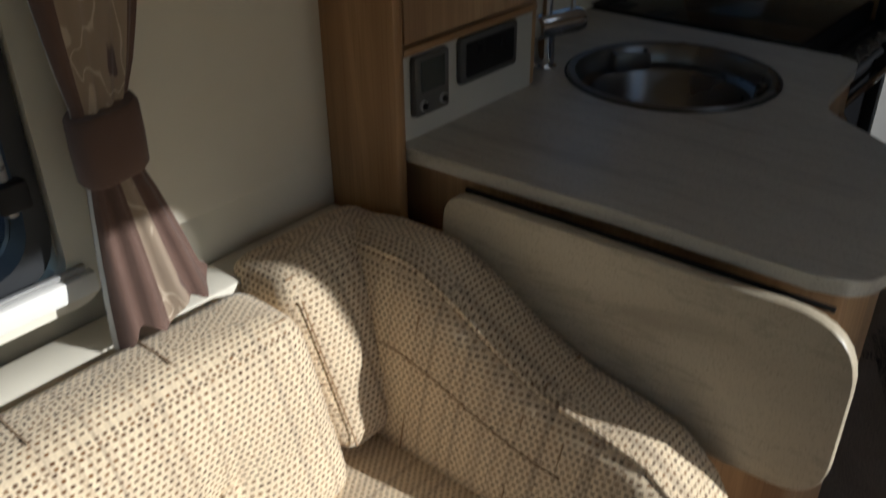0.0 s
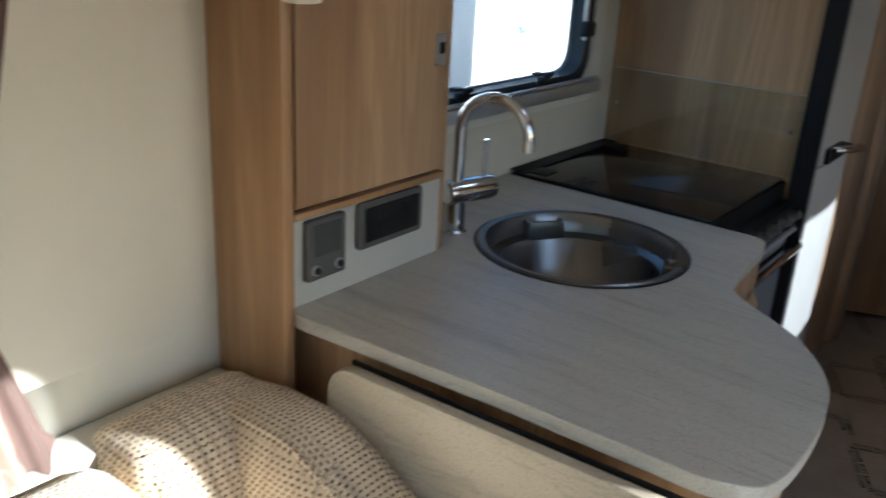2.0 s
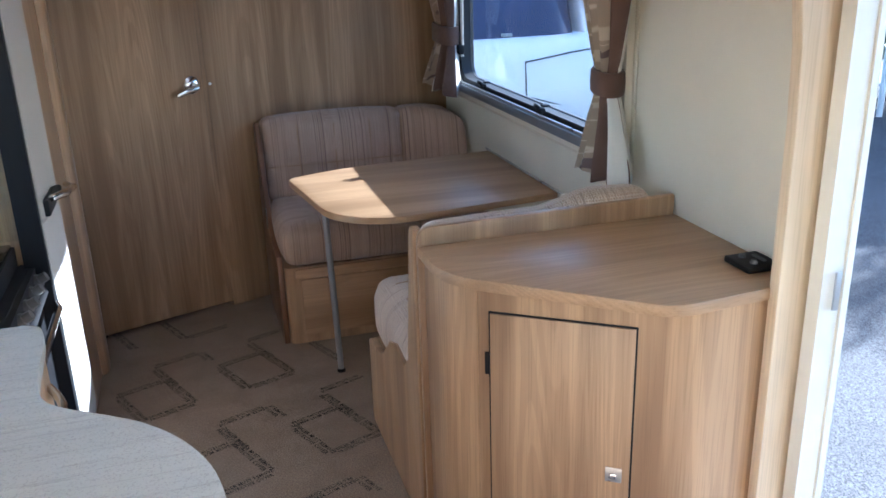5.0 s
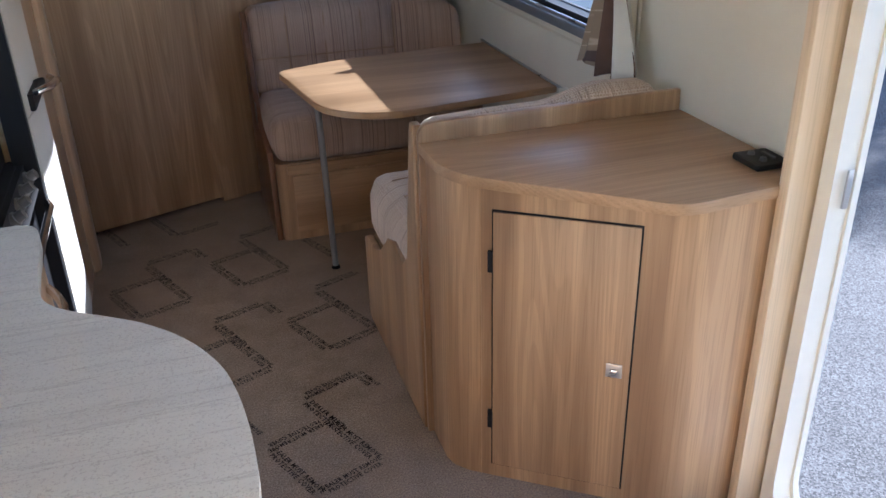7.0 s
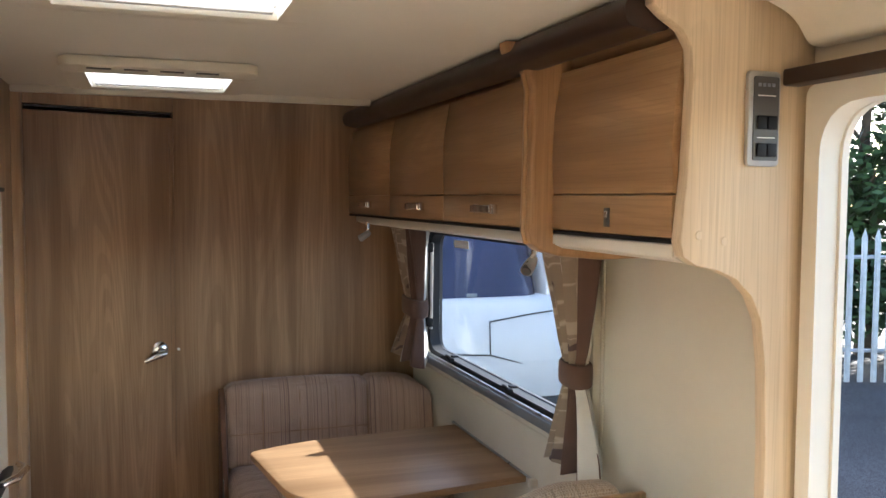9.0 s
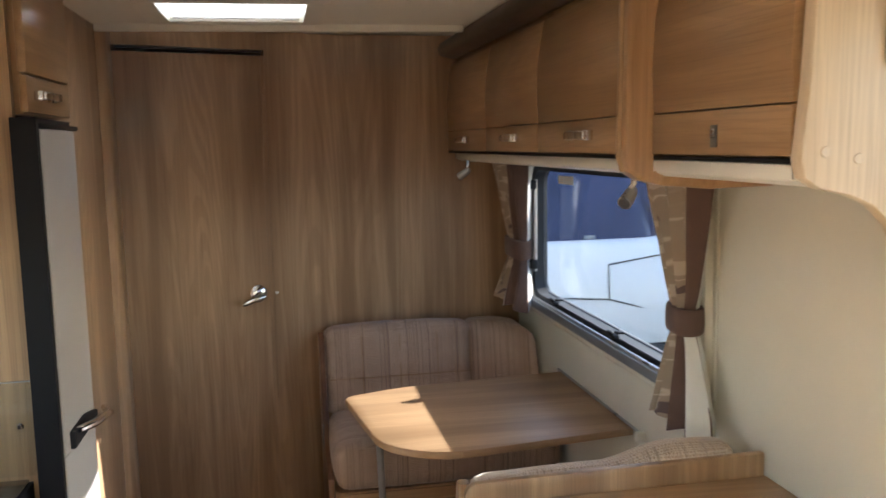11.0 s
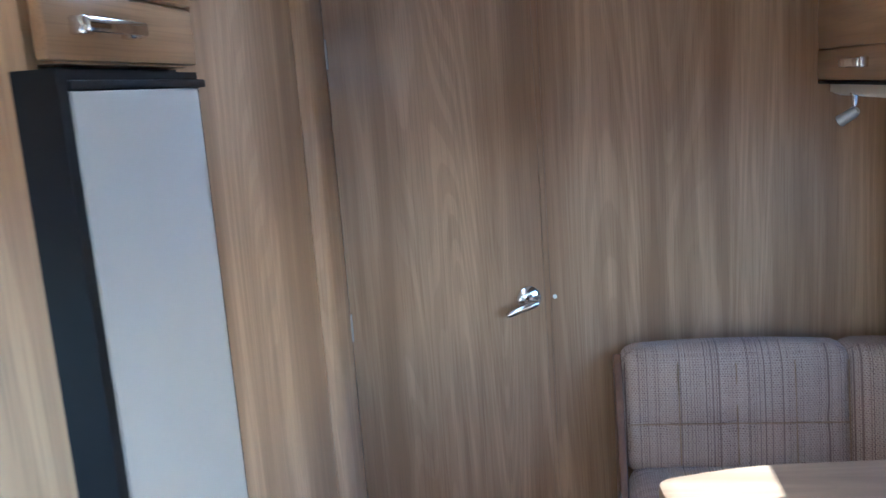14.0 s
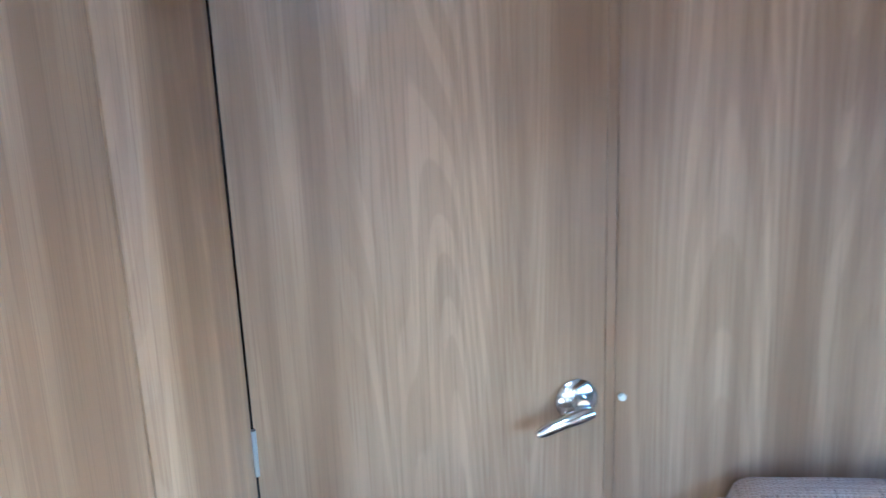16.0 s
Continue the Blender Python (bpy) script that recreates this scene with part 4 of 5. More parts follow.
def on_front(a, b, z0, z1, f0, f1, bevel=0.0):
    p, q = F0 + fa * a, F0 + fa * b
    return prism([tuple(p + fn * f1), tuple(q + fn * f1), tuple(q + fn * f0), tuple(p + fn * f0)], z0, z1, 2, bevel)


part("door_gap", on_front(-0.004, 0.318, 0.038, 0.736, -0.004, 0.0015), BLACK, dr, "dark shadow gap")
dd = part("door", on_front(0.000, 0.314, 0.042, 0.732, 0.0016, 0.006, 0.001), WOOD_Z, dr)
for z0 in (0.585, 0.155):
    part("hinge", on_front(-0.012, -0.001, z0, z0 + 0.052, 0.0016, 0.008), BLACK, dd, "black hinge")
pc = part("push_catch", on_front(0.262, 0.298, 0.359, 0.395, 0.0062, 0.009, 0.001), SILVER, dd, "square chrome push catch")
part("button", on_front(0.274, 0.286, 0.370, 0.382, 0.0092, 0.014, 0.002), CHROME, pc)
for a, b in ((-0.032, -0.029),):
    part("seam", on_front(a, b, 0.0, 0.797, -0.002, 0.001), EDGE, dr)
top_o = rounded([(0.442, 2.652), (0.442, 2.46), (0.80, 2.145), (0.845, 2.136), (RIGHT - 0.002, 2.160), (RIGHT - 0.002, 2.652)], [0, 0.16, 0.05, 0.05, 0, 0], 8)
part("top", prism(top_o, 0.802, 0.828, 2, 0.003), WOOD_X, dr, "brown oak-effect top with pale edging")
up = rounded([(0.444, 0.0), (RIGHT - 0.002, 0.0), (RIGHT - 0.002, 0.878), (0.444, 0.870)], [0, 0, 0.004, 0.035], 6)
part("upstand", prism(up, 2.657, 2.676, 1, 0.003), WOOD_Z, dr)
tv = thing("tv_socket", "black television socket plate lying on the dresser", "socket")
part("plate", prism(rounded([(1.035, 2.225), (1.118, 2.225), (1.118, 2.315), (1.035, 2.315)], 0.008), 0.829, 0.842, 2, 0.003), BLACK, tv)
for yy in (2.25, 2.29):
    part("connector", tube([(1.065, yy, 0.8422), (1.065, yy, 0.85)], [0.008, 0.006], 12), GREY, tv)
part("key", box(1.088, 1.096, 2.25, 2.29, 0.8424, 0.846), GREY, tv)

# end board with the arch, below and beside the overhead lockers
arch = [(0.772, 1.968), (0.775, 1.945), (0.80, 1.925), (0.835, 1.905), (0.854, 1.875), (0.858, 1.82), (0.850, 1.65), (0.838, 1.535), (0.846, 1.508), (0.872, 1.492), (0.92, 1.482),
        (0.960, 1.465), (0.995, 1.432), (1.017, 1.385), (1.028, 1.30), (1.034, 1.15), (1.035, 0.0), (RIGHT - 0.002, 0.0), (RIGHT - 0.002, 1.968)]
eb = thing("end_board", "pale oak-effect end board with an arched cut-out", "panel")
part("board", prism(arch, 2.128, 2.158, 1, 0.004), WOOD_PALE, eb)
for cx, cz in ((0.877, 1.546), (0.931, 1.535)):
    part("screw_cap", tube([(cx, 2.1285, cz), (cx, 2.1262, cz)], [0.0085, 0.0075], 16), WOOD_PALE, eb)
cp = thing("control_panel", "silver-framed control panel with dark switches", "control panel")
part("frame", prism(rounded([(0.966, 1.670), (1.036, 1.670), (1.036, 1.840), (0.966, 1.840)], 0.010), 2.116, 2.127, 1, 0.003), SILVER, cp)
part("face", prism(rounded([(0.976, 1.680), (1.030, 1.680), (1.030, 1.830), (0.976, 1.830)], 0.005), 2.1135, 2.1158, 1), GREY, cp)
for k in range(4):
    part("indicator", box(0.984 + k * 0.010, 0.990 + k * 0.010, 2.112, 2.1133, 1.812, 1.818), LOGO_GREY, cp)
for zz in (1.748, 1.699):
    for xx in (0.982, 1.004):
        part("switch", box(xx, xx + 0.02, 2.108, 2.1133, zz - 0.012, zz + 0.012, 0.002), BLACK, cp, "black rocker switch")
for zz in (1.795, 1.720):
    part("label_bar", box(0.984, 1.022, 2.1125, 2.1133, zz, zz + 0.002), WHITE, cp)

# ---- overhead lockers ----

def locker(y0, y1, label, FX):
    t = thing("overhead_locker", label, "overhead locker", group="overhead lockers")
    front = [(FX + 0.004, 1.6205), (FX - 0.001, 1.70), (FX + 0.004, 1.80), (FX + 0.022, 1.90), (FX + 0.04, 1.90), (FX + 0.024, 1.80), (FX + 0.020, 1.6205)]
    part("body", prism([(FX + 0.024, 1.535), (RIGHT - 0.002, 1.535), (RIGHT - 0.002, TOP - 0.002), (FX + 0.045, TOP - 0.002), (FX + 0.045, 1.90), (FX + 0.026, 1.80)], y0 + 0.001, y1 - 0.001, 1), WOOD_Y, t)
    part("door", prism(front, y0 + 0.0012, y1 - 0.0012, 1, 0.001), WOOD_Y, t)
    part("rail", box(FX + 0.001, FX + 0.022, y0 + 0.0012, y1 - 0.0012, 1.540, 1.6175, 0.002), WOOD_Y, t)
    part("shadow_gap", box(FX + 0.003, FX + 0.03, y0 + 0.002, y1 - 0.002, 1.529, 1.536), BLACK, t)
    return t


for y0, y1, hy in ((3.94, REAR - 0.012, 4.27), (3.33, 3.937, 3.58), (2.712, 3.327, 2.96)):
    FX = 0.812
    t = locker(y0, y1, "oak-effect overhead locker with chrome bar handle", FX)
    bar_handle(t, (FX + 0.001, hy - 0.06, 1.582), (FX + 0.001, hy + 0.06, 1.582), (-1, 0, 0), 0.008)
    # dark slip drawn in for the shadow at the handle's far end
    part("handle_shade", box(FX - 0.0015, FX + 0.0005, hy + 0.01, hy + 0.10, 1.572, 1.592), DARKWOOD, t)
FX = 0.842
t = locker(2.162, 2.642, "small oak-effect overhead locker with a push catch", FX)
c = part("push_catch", box(FX - 0.002, FX + 0.0005, 2.378, 2.400, 1.553, 1.592, 0.001), GREY, t, "silver push catch")
part("button", box(FX - 0.006, FX - 0.0022, 2.382, 2.396, 1.570, 1.586, 0.002), CHROME, c)
div = [(0.73, 1.968), (0.735, 1.945), (0.76, 1.93), (0.785, 1.90), (0.795, 1.86), (0.792, 1.70), (0.788, 1.535), (0.796, 1.505), (0.82, 1.488), (0.87, 1.474), (0.98, 1.464), (RIGHT - 0.002, 1.466), (RIGHT - 0.002, 1.968)]
dv = thing("locker_divider", "rounded oak-effect divider between the overhead lockers", "locker divider")
part("board", prism(div, 2.646, 2.708, 1, 0.010, 3), WOOD_ZD, dv)
part("front_bead", tube([(x - 0.002, 2.677, z) for x, z in div[3:8]], 0.006, 8), EDGE, dv)
for y0, y1 in ((2.710, REAR - 0.014), (2.162, 2.644)):
    un = thing("locker_underside", "cream panel under the overhead lockers", "panel", group="locker undersides")
    part("front_lip", box(FX + 0.004, FX + 0.0075, y0 + 0.001, y1 - 0.001, 1.505, 1.527, 0.001), PLASTIC, un)
    part("panel", prism([(FX + 0.008, 1.528), (RIGHT - 0.002, 1.528), (RIGHT - 0.002, 1.492), (FX + 0.03, 1.494), (FX + 0.012, 1.502)], y0, y1, 1), PLASTIC, un)
rail = [(0.745, 1.912), (0.80, 1.902), (0.83, 1.91), (0.835, 1.968), (0.75, 1.968), (0.735, 1.94)]
single("dark_cornice", prism(rounded(rail, 0.012, 4), 2.16, 4.40, 1), DARKWOOD, "dark brown cornice rail along the locker tops", "cornice", kind="structure")


def spot(y, turn):
    t = thing("spot_lamp", "small unlit chrome spot lamp under the lockers", "lamp", group="spot lamps")
    part("stem", tube([(0.86, y, 1.506), (0.86, y, 1.475), (0.852, y, 1.462)], [0.011, 0.007, 0.006], 10), CHROME, t)
    a = Vector((0.865, y + 0.012 * turn, 1.46))
    b = a + Vector((-0.035, -0.03 * turn, -0.028))
    part("head", tube([a, a.lerp(b, 0.25), b], [0.009, 0.014, 0.016], 14), SILVER, t)
    part("lens", tube([b, b + (b - a).normalized() * 0.003], [0.0135, 0.0125], 14), GREY, t)


spot(2.77, 1)
spot(4.45, -1)

# ---- dinette ----
tb = thing("dinette_table", "D-shaped brown wood-effect table on one leg", "table")
to = rounded([(RIGHT - 0.004, 4.035), (RIGHT - 0.004, 3.365), (0.52, 3.288), (0.355, 3.40), (0.285, 3.91), (0.50, 3.985)], [0, 0, 0.13, 0.22, 0.04, 0.12], 10)
part("tabletop", prism(to, 0.676, 0.700, 2, 0.004), WOOD_X, tb)
part("edging", prism([(p[0] + (0.0 if p[0] > RIGHT - 0.02 else (-0.0015)), p[1]) for p in to], 0.680, 0.696, 2), EDGE, tb)
part("leg", tube([(0.372, 3.62, 0.676), (0.398, 3.69, 0.004)], 0.011, 14), LEG, tb, "slim grey metal leg")
part("leg_hinge", box(0.345, 0.40, 3.595, 3.645, 0.655, 0.675, 0.004), LEG, tb)
part("leg_foot", lathe([(0.0, 0.012), (0.012, 0.012), (0.016, 0.004), (0.016, 0.0)], (0.398, 3.69, 0.0), 16), BLACK, tb, "black rubber foot")
rl = thing("table_rail", "pale metal table rail on the wall with plastic end", "rail")
part("bar", box(RIGHT - 0.014, RIGHT - 0.0045, 3.30, 4.06, 0.7015, 0.707, 0.002), SILVER, rl)
part("end_cap", box(RIGHT - 0.030, RIGHT - 0.001, 3.275, 3.299, 0.684, 0.714, 0.006), PLASTIC, rl, "cream plastic end cap")


def seat_rear():
    t = thing("rear_bench", "oak-effect bench box of the rear dinette seat", "bench")
    ft = rounded([(0.25, 3.98), (RIGHT - 0.002, 3.98), (RIGHT - 0.002, 4.60), (0.25, 4.50)], [0.035, 0, 0, 0])
    part("box", prism(ft, 0.0, 0.322, 2), WOOD_Z, t)
    part("front_panel", box(0.31, 1.09, 3.974, 3.9795, 0.035, 0.27, 0.002), WOOD_X, t)
    part("lip", box(0.29, 1.09, 3.966, 3.979, 0.28, 0.318, 0.004), WOOD_X, t)
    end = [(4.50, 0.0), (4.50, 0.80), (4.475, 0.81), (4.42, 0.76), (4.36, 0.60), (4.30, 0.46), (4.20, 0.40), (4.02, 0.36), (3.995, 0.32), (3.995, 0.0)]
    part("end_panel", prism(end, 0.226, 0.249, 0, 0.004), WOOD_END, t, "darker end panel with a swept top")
    part("vent", box(0.221, 0.2255, 4.22, 4.25, 0.42, 0.50, 0.002), GREY, t)
    c = single("seat_cushion", cushion((0.42, 0.245, 0.086), 0.045, 0.012, lambda q: Vector((q.x + 0.676, q.y + 4.20, q.z + 0.412))), CLOTH2, "striped brown woven seat cushion on the rear bench", "cushion", "dinette cushions")
    dents = [((x, -0.06, -0.02), 0.022, 0.03) for x in (-0.22, 0.0, 0.22)]
    def lean(q):
        return Vector((q.x + 0.555, q.y + 4.47 + (q.z) * 0.13, q.z + 0.652))
    b = thing("back_cushion", "striped brown buttoned back cushion of the rear seat", "cushion", group="dinette cushions")
    part("pad", cushion((0.305, 0.06, 0.172), 0.034, 0.014, lean, 16, dents), CLOTH2, b)
    for x in (-0.155, 0.0, 0.155):
        part("seam", tube([lean(Vector((x, -0.066 - 0.004, z))) for z in (-0.14, -0.05, 0.0, 0.08, 0.13)] + [lean(Vector((x, -0.04, 0.172))), lean(Vector((x, 0.03, 0.174)))], 0.0022, 6), PIPING, b)
    part("cross_seam", tube([lean(Vector((-0.29 + 0.58 * k / 16, -0.073 - 0.004, -0.022))) for k in range(17)], 0.0022, 6), PIPING, b)
    def wing(q):
        s = (q.x + 0.12) / 0.24
        fwd = -0.17 * max(0.0, s) ** 1.6 if q.y < 0 else 0
        drop = -0.025 * max(0.0, s) ** 3 if q.z > 0 else 0
        return Vector((q.x + 0.969, q.y + 4.478 + q.z * 0.13 + fwd, q.z + 0.652 + drop))
    w = thing("corner_cushion", "striped brown corner cushion against the window wall", "cushion", group="dinette cushions")
    part("pad", cushion((0.127, 0.06, 0.170), 0.030, 0.008, wing, 12), CLOTH2, w)
    part("seam", tube([wing(Vector((-0.118, -0.066, z))) for z in (-0.15, -0.05, 0.05, 0.14)], 0.0025, 6), PIPING, w)


def seat_front():
    t = thing("front_bench", "oak-effect bench box backing onto the dresser", "bench")
    part("box", box(0.462, RIGHT - 0.002, 2.70, 3.295, 0.0, 0.310, 0.006), WOOD_Z, t)
    side = [(2.680, 0.0), (3.30, 0.0), (3.312, 0.03), (3.312, 0.295), (3.28, 0.312), (3.18, 0.31), (3.10, 0.345), (3.00, 0.43), (2.92, 0.455), (2.84, 0.43), (2.79, 0.47), (2.745, 0.70), (2.722, 0.84), (2.71, 0.862), (2.680, 0.862)]
    part("side_panel", prism(side, 0.438, 0.460, 0, 0.004), WOOD_Z, t, "side panel with a swept top")
    seat = single("seat_cushion", cushion((0.318, 0.255, 0.105), 0.055, 0.016, lambda q: Vector((q.x + 0.775, q.y + 3.045, q.z + 0.418))), CLOTH2_LIT, "striped woven seat cushion on the front bench, sunlight in its colour", "cushion", "dinette cushions")
    def top(u, v):
        return (u + 0.775, v + 3.045, 0.5245 + 0.016 * (1 - abs(u / 0.318) ** 2.5) * (1 - abs(v / 0.255) ** 2.5))
    for v in (-0.13, 0.0, 0.13):
        part("seam", tube([top(-0.27 + 0.54 * k / 8, v) for k in range(9)], 0.0016, 6), PIPING, seat)
    for u in (-0.20, -0.07, 0.07, 0.20):
        part("seam", tube([top(u, -0.21 + 0.42 * k / 8) for k in range(9)], 0.0016, 6), PIPING, seat)
    def back(q):
        s = (q.x + 0.33) / 0.66
        rise = (0.014 + 0.036 * max(0.0, min(1.0, (s - 0.52) / 0.18)) ** 1.0) - 0.022 if q.z > 0 else 0
        return Vector((q.x + 0.772, q.y + 2.735 - q.z * 0.08, q.z + 0.69 + rise))
    single("back_cushion", cushion((0.304, 0.055, 0.175), 0.04, 0.01, back, 14), CLOTH2_LIT, "striped woven back cushion rising beside the wall, sunlight in its colour", "cushion", "dinette cushions")


seat_rear()
seat_front()


# ---- curtains ----
def curtain(x, y0, y1, z0, z1, tie0, tie1, inward, waist, label, depth=0.035, pull=0.0, folds=7, bot=0.9, seed=3, upper=(), lower=(), crease=0.3, swing=0.0):
    """A gathered curtain held by a tie band: a folded closed sheet, narrow at the band."""
    t = thing("curtain", label, "curtain", group="tied curtains")
    rng = random.Random(seed)
    mid = (y0 + y1) / 2
    full = y1 - y0
    n = 72
    ph = [rng.uniform(-0.5, 0.5) for _ in range(8)]
    rows = []
    levels = [z0 + (z1 - z0) * k / 26 for k in range(27)]
    zt = (tie0 + tie1) / 2
    cut = int((zt - z0) / (z1 - z0) * 26)
    for z in levels:
        if z >= zt:
            u = min(1.0, (z - tie1) / max(0.01, z1 - tie1)) if z > tie1 else 0.0
            w = waist + (full - waist) * u ** 0.75
        else:
            u = min(1.0, (tie0 - z) / max(0.01, tie0 - z0)) if z < tie0 else 0.0
            w = waist + (full * bot - waist) * u ** 0.8
        d = depth * (0.55 + 0.5 * u)
        cen = mid + pull * (full - w) + (swing * u if z < zt else 0.0)
        sec = []
        for k in range(n):
            a = 2 * math.pi * k / n
            c, s = math.cos(a), math.sin(a)
            fold = crease * d * math.sin(folds * c * 2.2 + ph[0] + 0.6 * math.sin(z * 7 + ph[1])) * (0.5 + 0.5 * abs(s))
            yy = cen + 0.5 * w * math.copysign(abs(c) ** 0.9, c)
            xx = x + inward * (d * 0.5 + 0.5 * d * s + fold * (1 if s > 0 else 0.2))
            hem = 0.012 * math.sin(folds * c * 1.3 + ph[2]) + 0.02 * c if z == z0 else 0
            sec.append((xx, yy, z + hem))
        rows.append(sec)
    bm = loft(rows)
    bm.faces.ensure_lookup_table()
    for k, f in enumerate(bm.faces):
        q = (k % n) / (n / 2)
        if k >= n * 26 or q >= 1.0:
            f.material_index = 2 if 1.04 < q < 1.96 else 0
            continue
        f.material_index = next(m for stop, m in (upper if k // n > cut else lower) if q <= stop)
    part("cloth", bm, [TWEED, LEAFY, LINING], t, angle=80)
    band = []
    for z, g in ((tie0, 0.0), (tie0 + 0.006, 0.004), (zt, 0.005), (tie1 - 0.006, 0.004), (tie1, 0.0)):
        band.append([(x + inward * (depth * 0.34 + (depth * 0.40 + 0.004 + g) * math.sin(a) * 1.0), mid + pull * (full - waist) + (waist * 0.5 + 0.006 + g) * math.copysign(abs(math.cos(a)) ** 0.6, math.cos(a)), z + 0.008 * math.cos(a)) for a in (2 * math.pi * k / 32 for k in range(32))])
    part("tieback", loft(band), TWEED, t, "brown tie band")
    return t


# bands from the far edge: 0 brown weave, 1 leaf pattern, 2 lining
curtain(RIGHT - 0.030, 2.79, 3.05, 0.888, 1.488, 1.098, 1.163, -1, 0.075, "brown and leaf-patterned curtain tied beside the dinette window", 0.085, 0.06, 6, 0.92, 3,
        ((0.80, 1), (1.0, 0)), ((0.57, 1), (0.78, 0), (1.0, 2)), 0.34, -0.03)
curtain(RIGHT - 0.030, 4.24, 4.57, 0.920, 1.488, 1.10, 1.175, -1, 0.19, "brown and leaf-patterned curtain tied in the dinette corner", 0.095, 0.05, 6, 1.0, 5,
        ((0.62, 1), (1.0, 0)), ((0.5, 1), (0.62, 2), (1.0, 0)))
curtain(LOUNGE_WALL + 0.07, 0.923, 1.243, 0.75, 1.875, 0.96, 1.05, 1, 0.072, "brown and leaf-patterned curtain tied beside the lounge window", 0.07, -0.215, 6, 0.50, 8,
        ((0.30, 0), (0.72, 1), (0.95, 0), (1.0, 2)), ((0.40, 0), (0.52, 1), (0.9, 0), (1.0, 2)), 0.11)
for (x0, x1, y0, y1, z) in ((RIGHT - 0.05, RIGHT - 0.024, 2.95, 4.5, 1.476),):
    single("curtain_rail", box(x0, x1, y0, y1, z, z + 0.014, 0.003), PLASTIC, "cream curtain rail under the lockers", "curtain rail")
single("trim_wall_seam", box(RIGHT - 0.006, RIGHT - 0.001, 2.876, 2.884, 0.72, 1.45), PLASTIC, "thin cream joint strip on the wall", "trim", kind="structure")

# ---- lounge corner ----
ledge = thing("lounge_ledge", "cream ledge behind the long lounge seat", "shelf")
part("board", box(LOUNGE_WALL + 0.002, LOUNGE_WALL + 0.085, -1.55, 1.475, 0.66, 0.708, 0.006), PLASTIC, ledge)
bench = thing("lounge_bench", "oak-effect bench box along the lounge wall", "bench")
part("box", box(LOUNGE_WALL + 0.003, -0.25, -1.55, 1.47, 0.0, 0.277), WOOD_Z, bench)
single("lounge_seat_cushion", cushion((0.345, 1.475, 0.075), 0.045, 0.012, lambda q: Vector((q.x - 0.69, q.y + 0.065, q.z + 0.378)) + LOUNGE, 10), CLOTH, "woven beige lounge seat cushion", "cushion", "lounge cushions")


def long_back(y0, y1):
    hy = (y1 - y0) / 2
    def lean(q):
        return Vector((q.x - 0.853 + (0.06 - q.z) * (0.32 if q.x > 0 else 0.02), q.y + (y0 + y1) / 2, q.z + 0.598)) + LOUNGE
    t = thing("lounge_back_cushion", "woven beige buttoned back cushion", "cushion", group="lounge cushions")
    bm = cushion((0.088, hy, 0.145), 0.035, 0.012, lambda q: q, 14)
    dents = [(-0.33 * hy, -0.03), (0.33 * hy, -0.03)]
    for v in bm.verts:
        if v.co.x > 0.03:
            for dy, dz in dents:
                r = math.hypot(v.co.y - dy, v.co.z - dz)
                v.co.x -= 0.026 * math.exp(-(r / 0.045) ** 2)
            for dy in (-0.33 * hy, 0.33 * hy):
                v.co.x -= 0.006 * math.exp(-((v.co.y - dy) / 0.012) ** 2)
            v.co.x -= 0.005 * math.exp(-((v.co.z + 0.03) / 0.012) ** 2)
        v.co = lean(v.co)
    part("pad", bm, CLOTH, t)
    line = [lean(Vector((0.068, -hy + 0.02 + (2 * hy - 0.04) * k / 12, 0.141))) for k in range(13)]
    part("top_seam", tube(line, 0.0014, 6), PIPING, t)
    for dy in (-0.33 * hy, 0.33 * hy):
        part("seam", tube([lean(Vector((xx, dy, 0.1565))) for xx in (-0.06, -0.02, 0.02, 0.055)], 0.0013, 6), PIPING, t)
        part("button", cushion((0.008, 0.012, 0.012), 0.006, 0, lambda q, d=dy: lean(Vector((q.x + 0.075, q.y + d, q.z - 0.03))), 2), CLOTH, t)


long_back(0.66, 1.252)
long_back(0.05, 0.65)
long_back(-0.56, 0.04)

CREST = ((-1.02, 0.735), (-0.86, 0.768), (-0.74, 0.770), (-0.66, 0.735), (-0.58, 0.685), (-0.49, 0.640), (-0.40, 0.624), (-0.32, 0.605), (-0.26, 0.560), (-0.20, 0.50))


def crest(x):
    for (a, za), (b, zb) in zip(CREST, CREST[1:]):
        if x <= b:
            t = max(0.0, (x - a) / (b - a))
            return za + (zb - za) * t
    return CREST[-1][1]


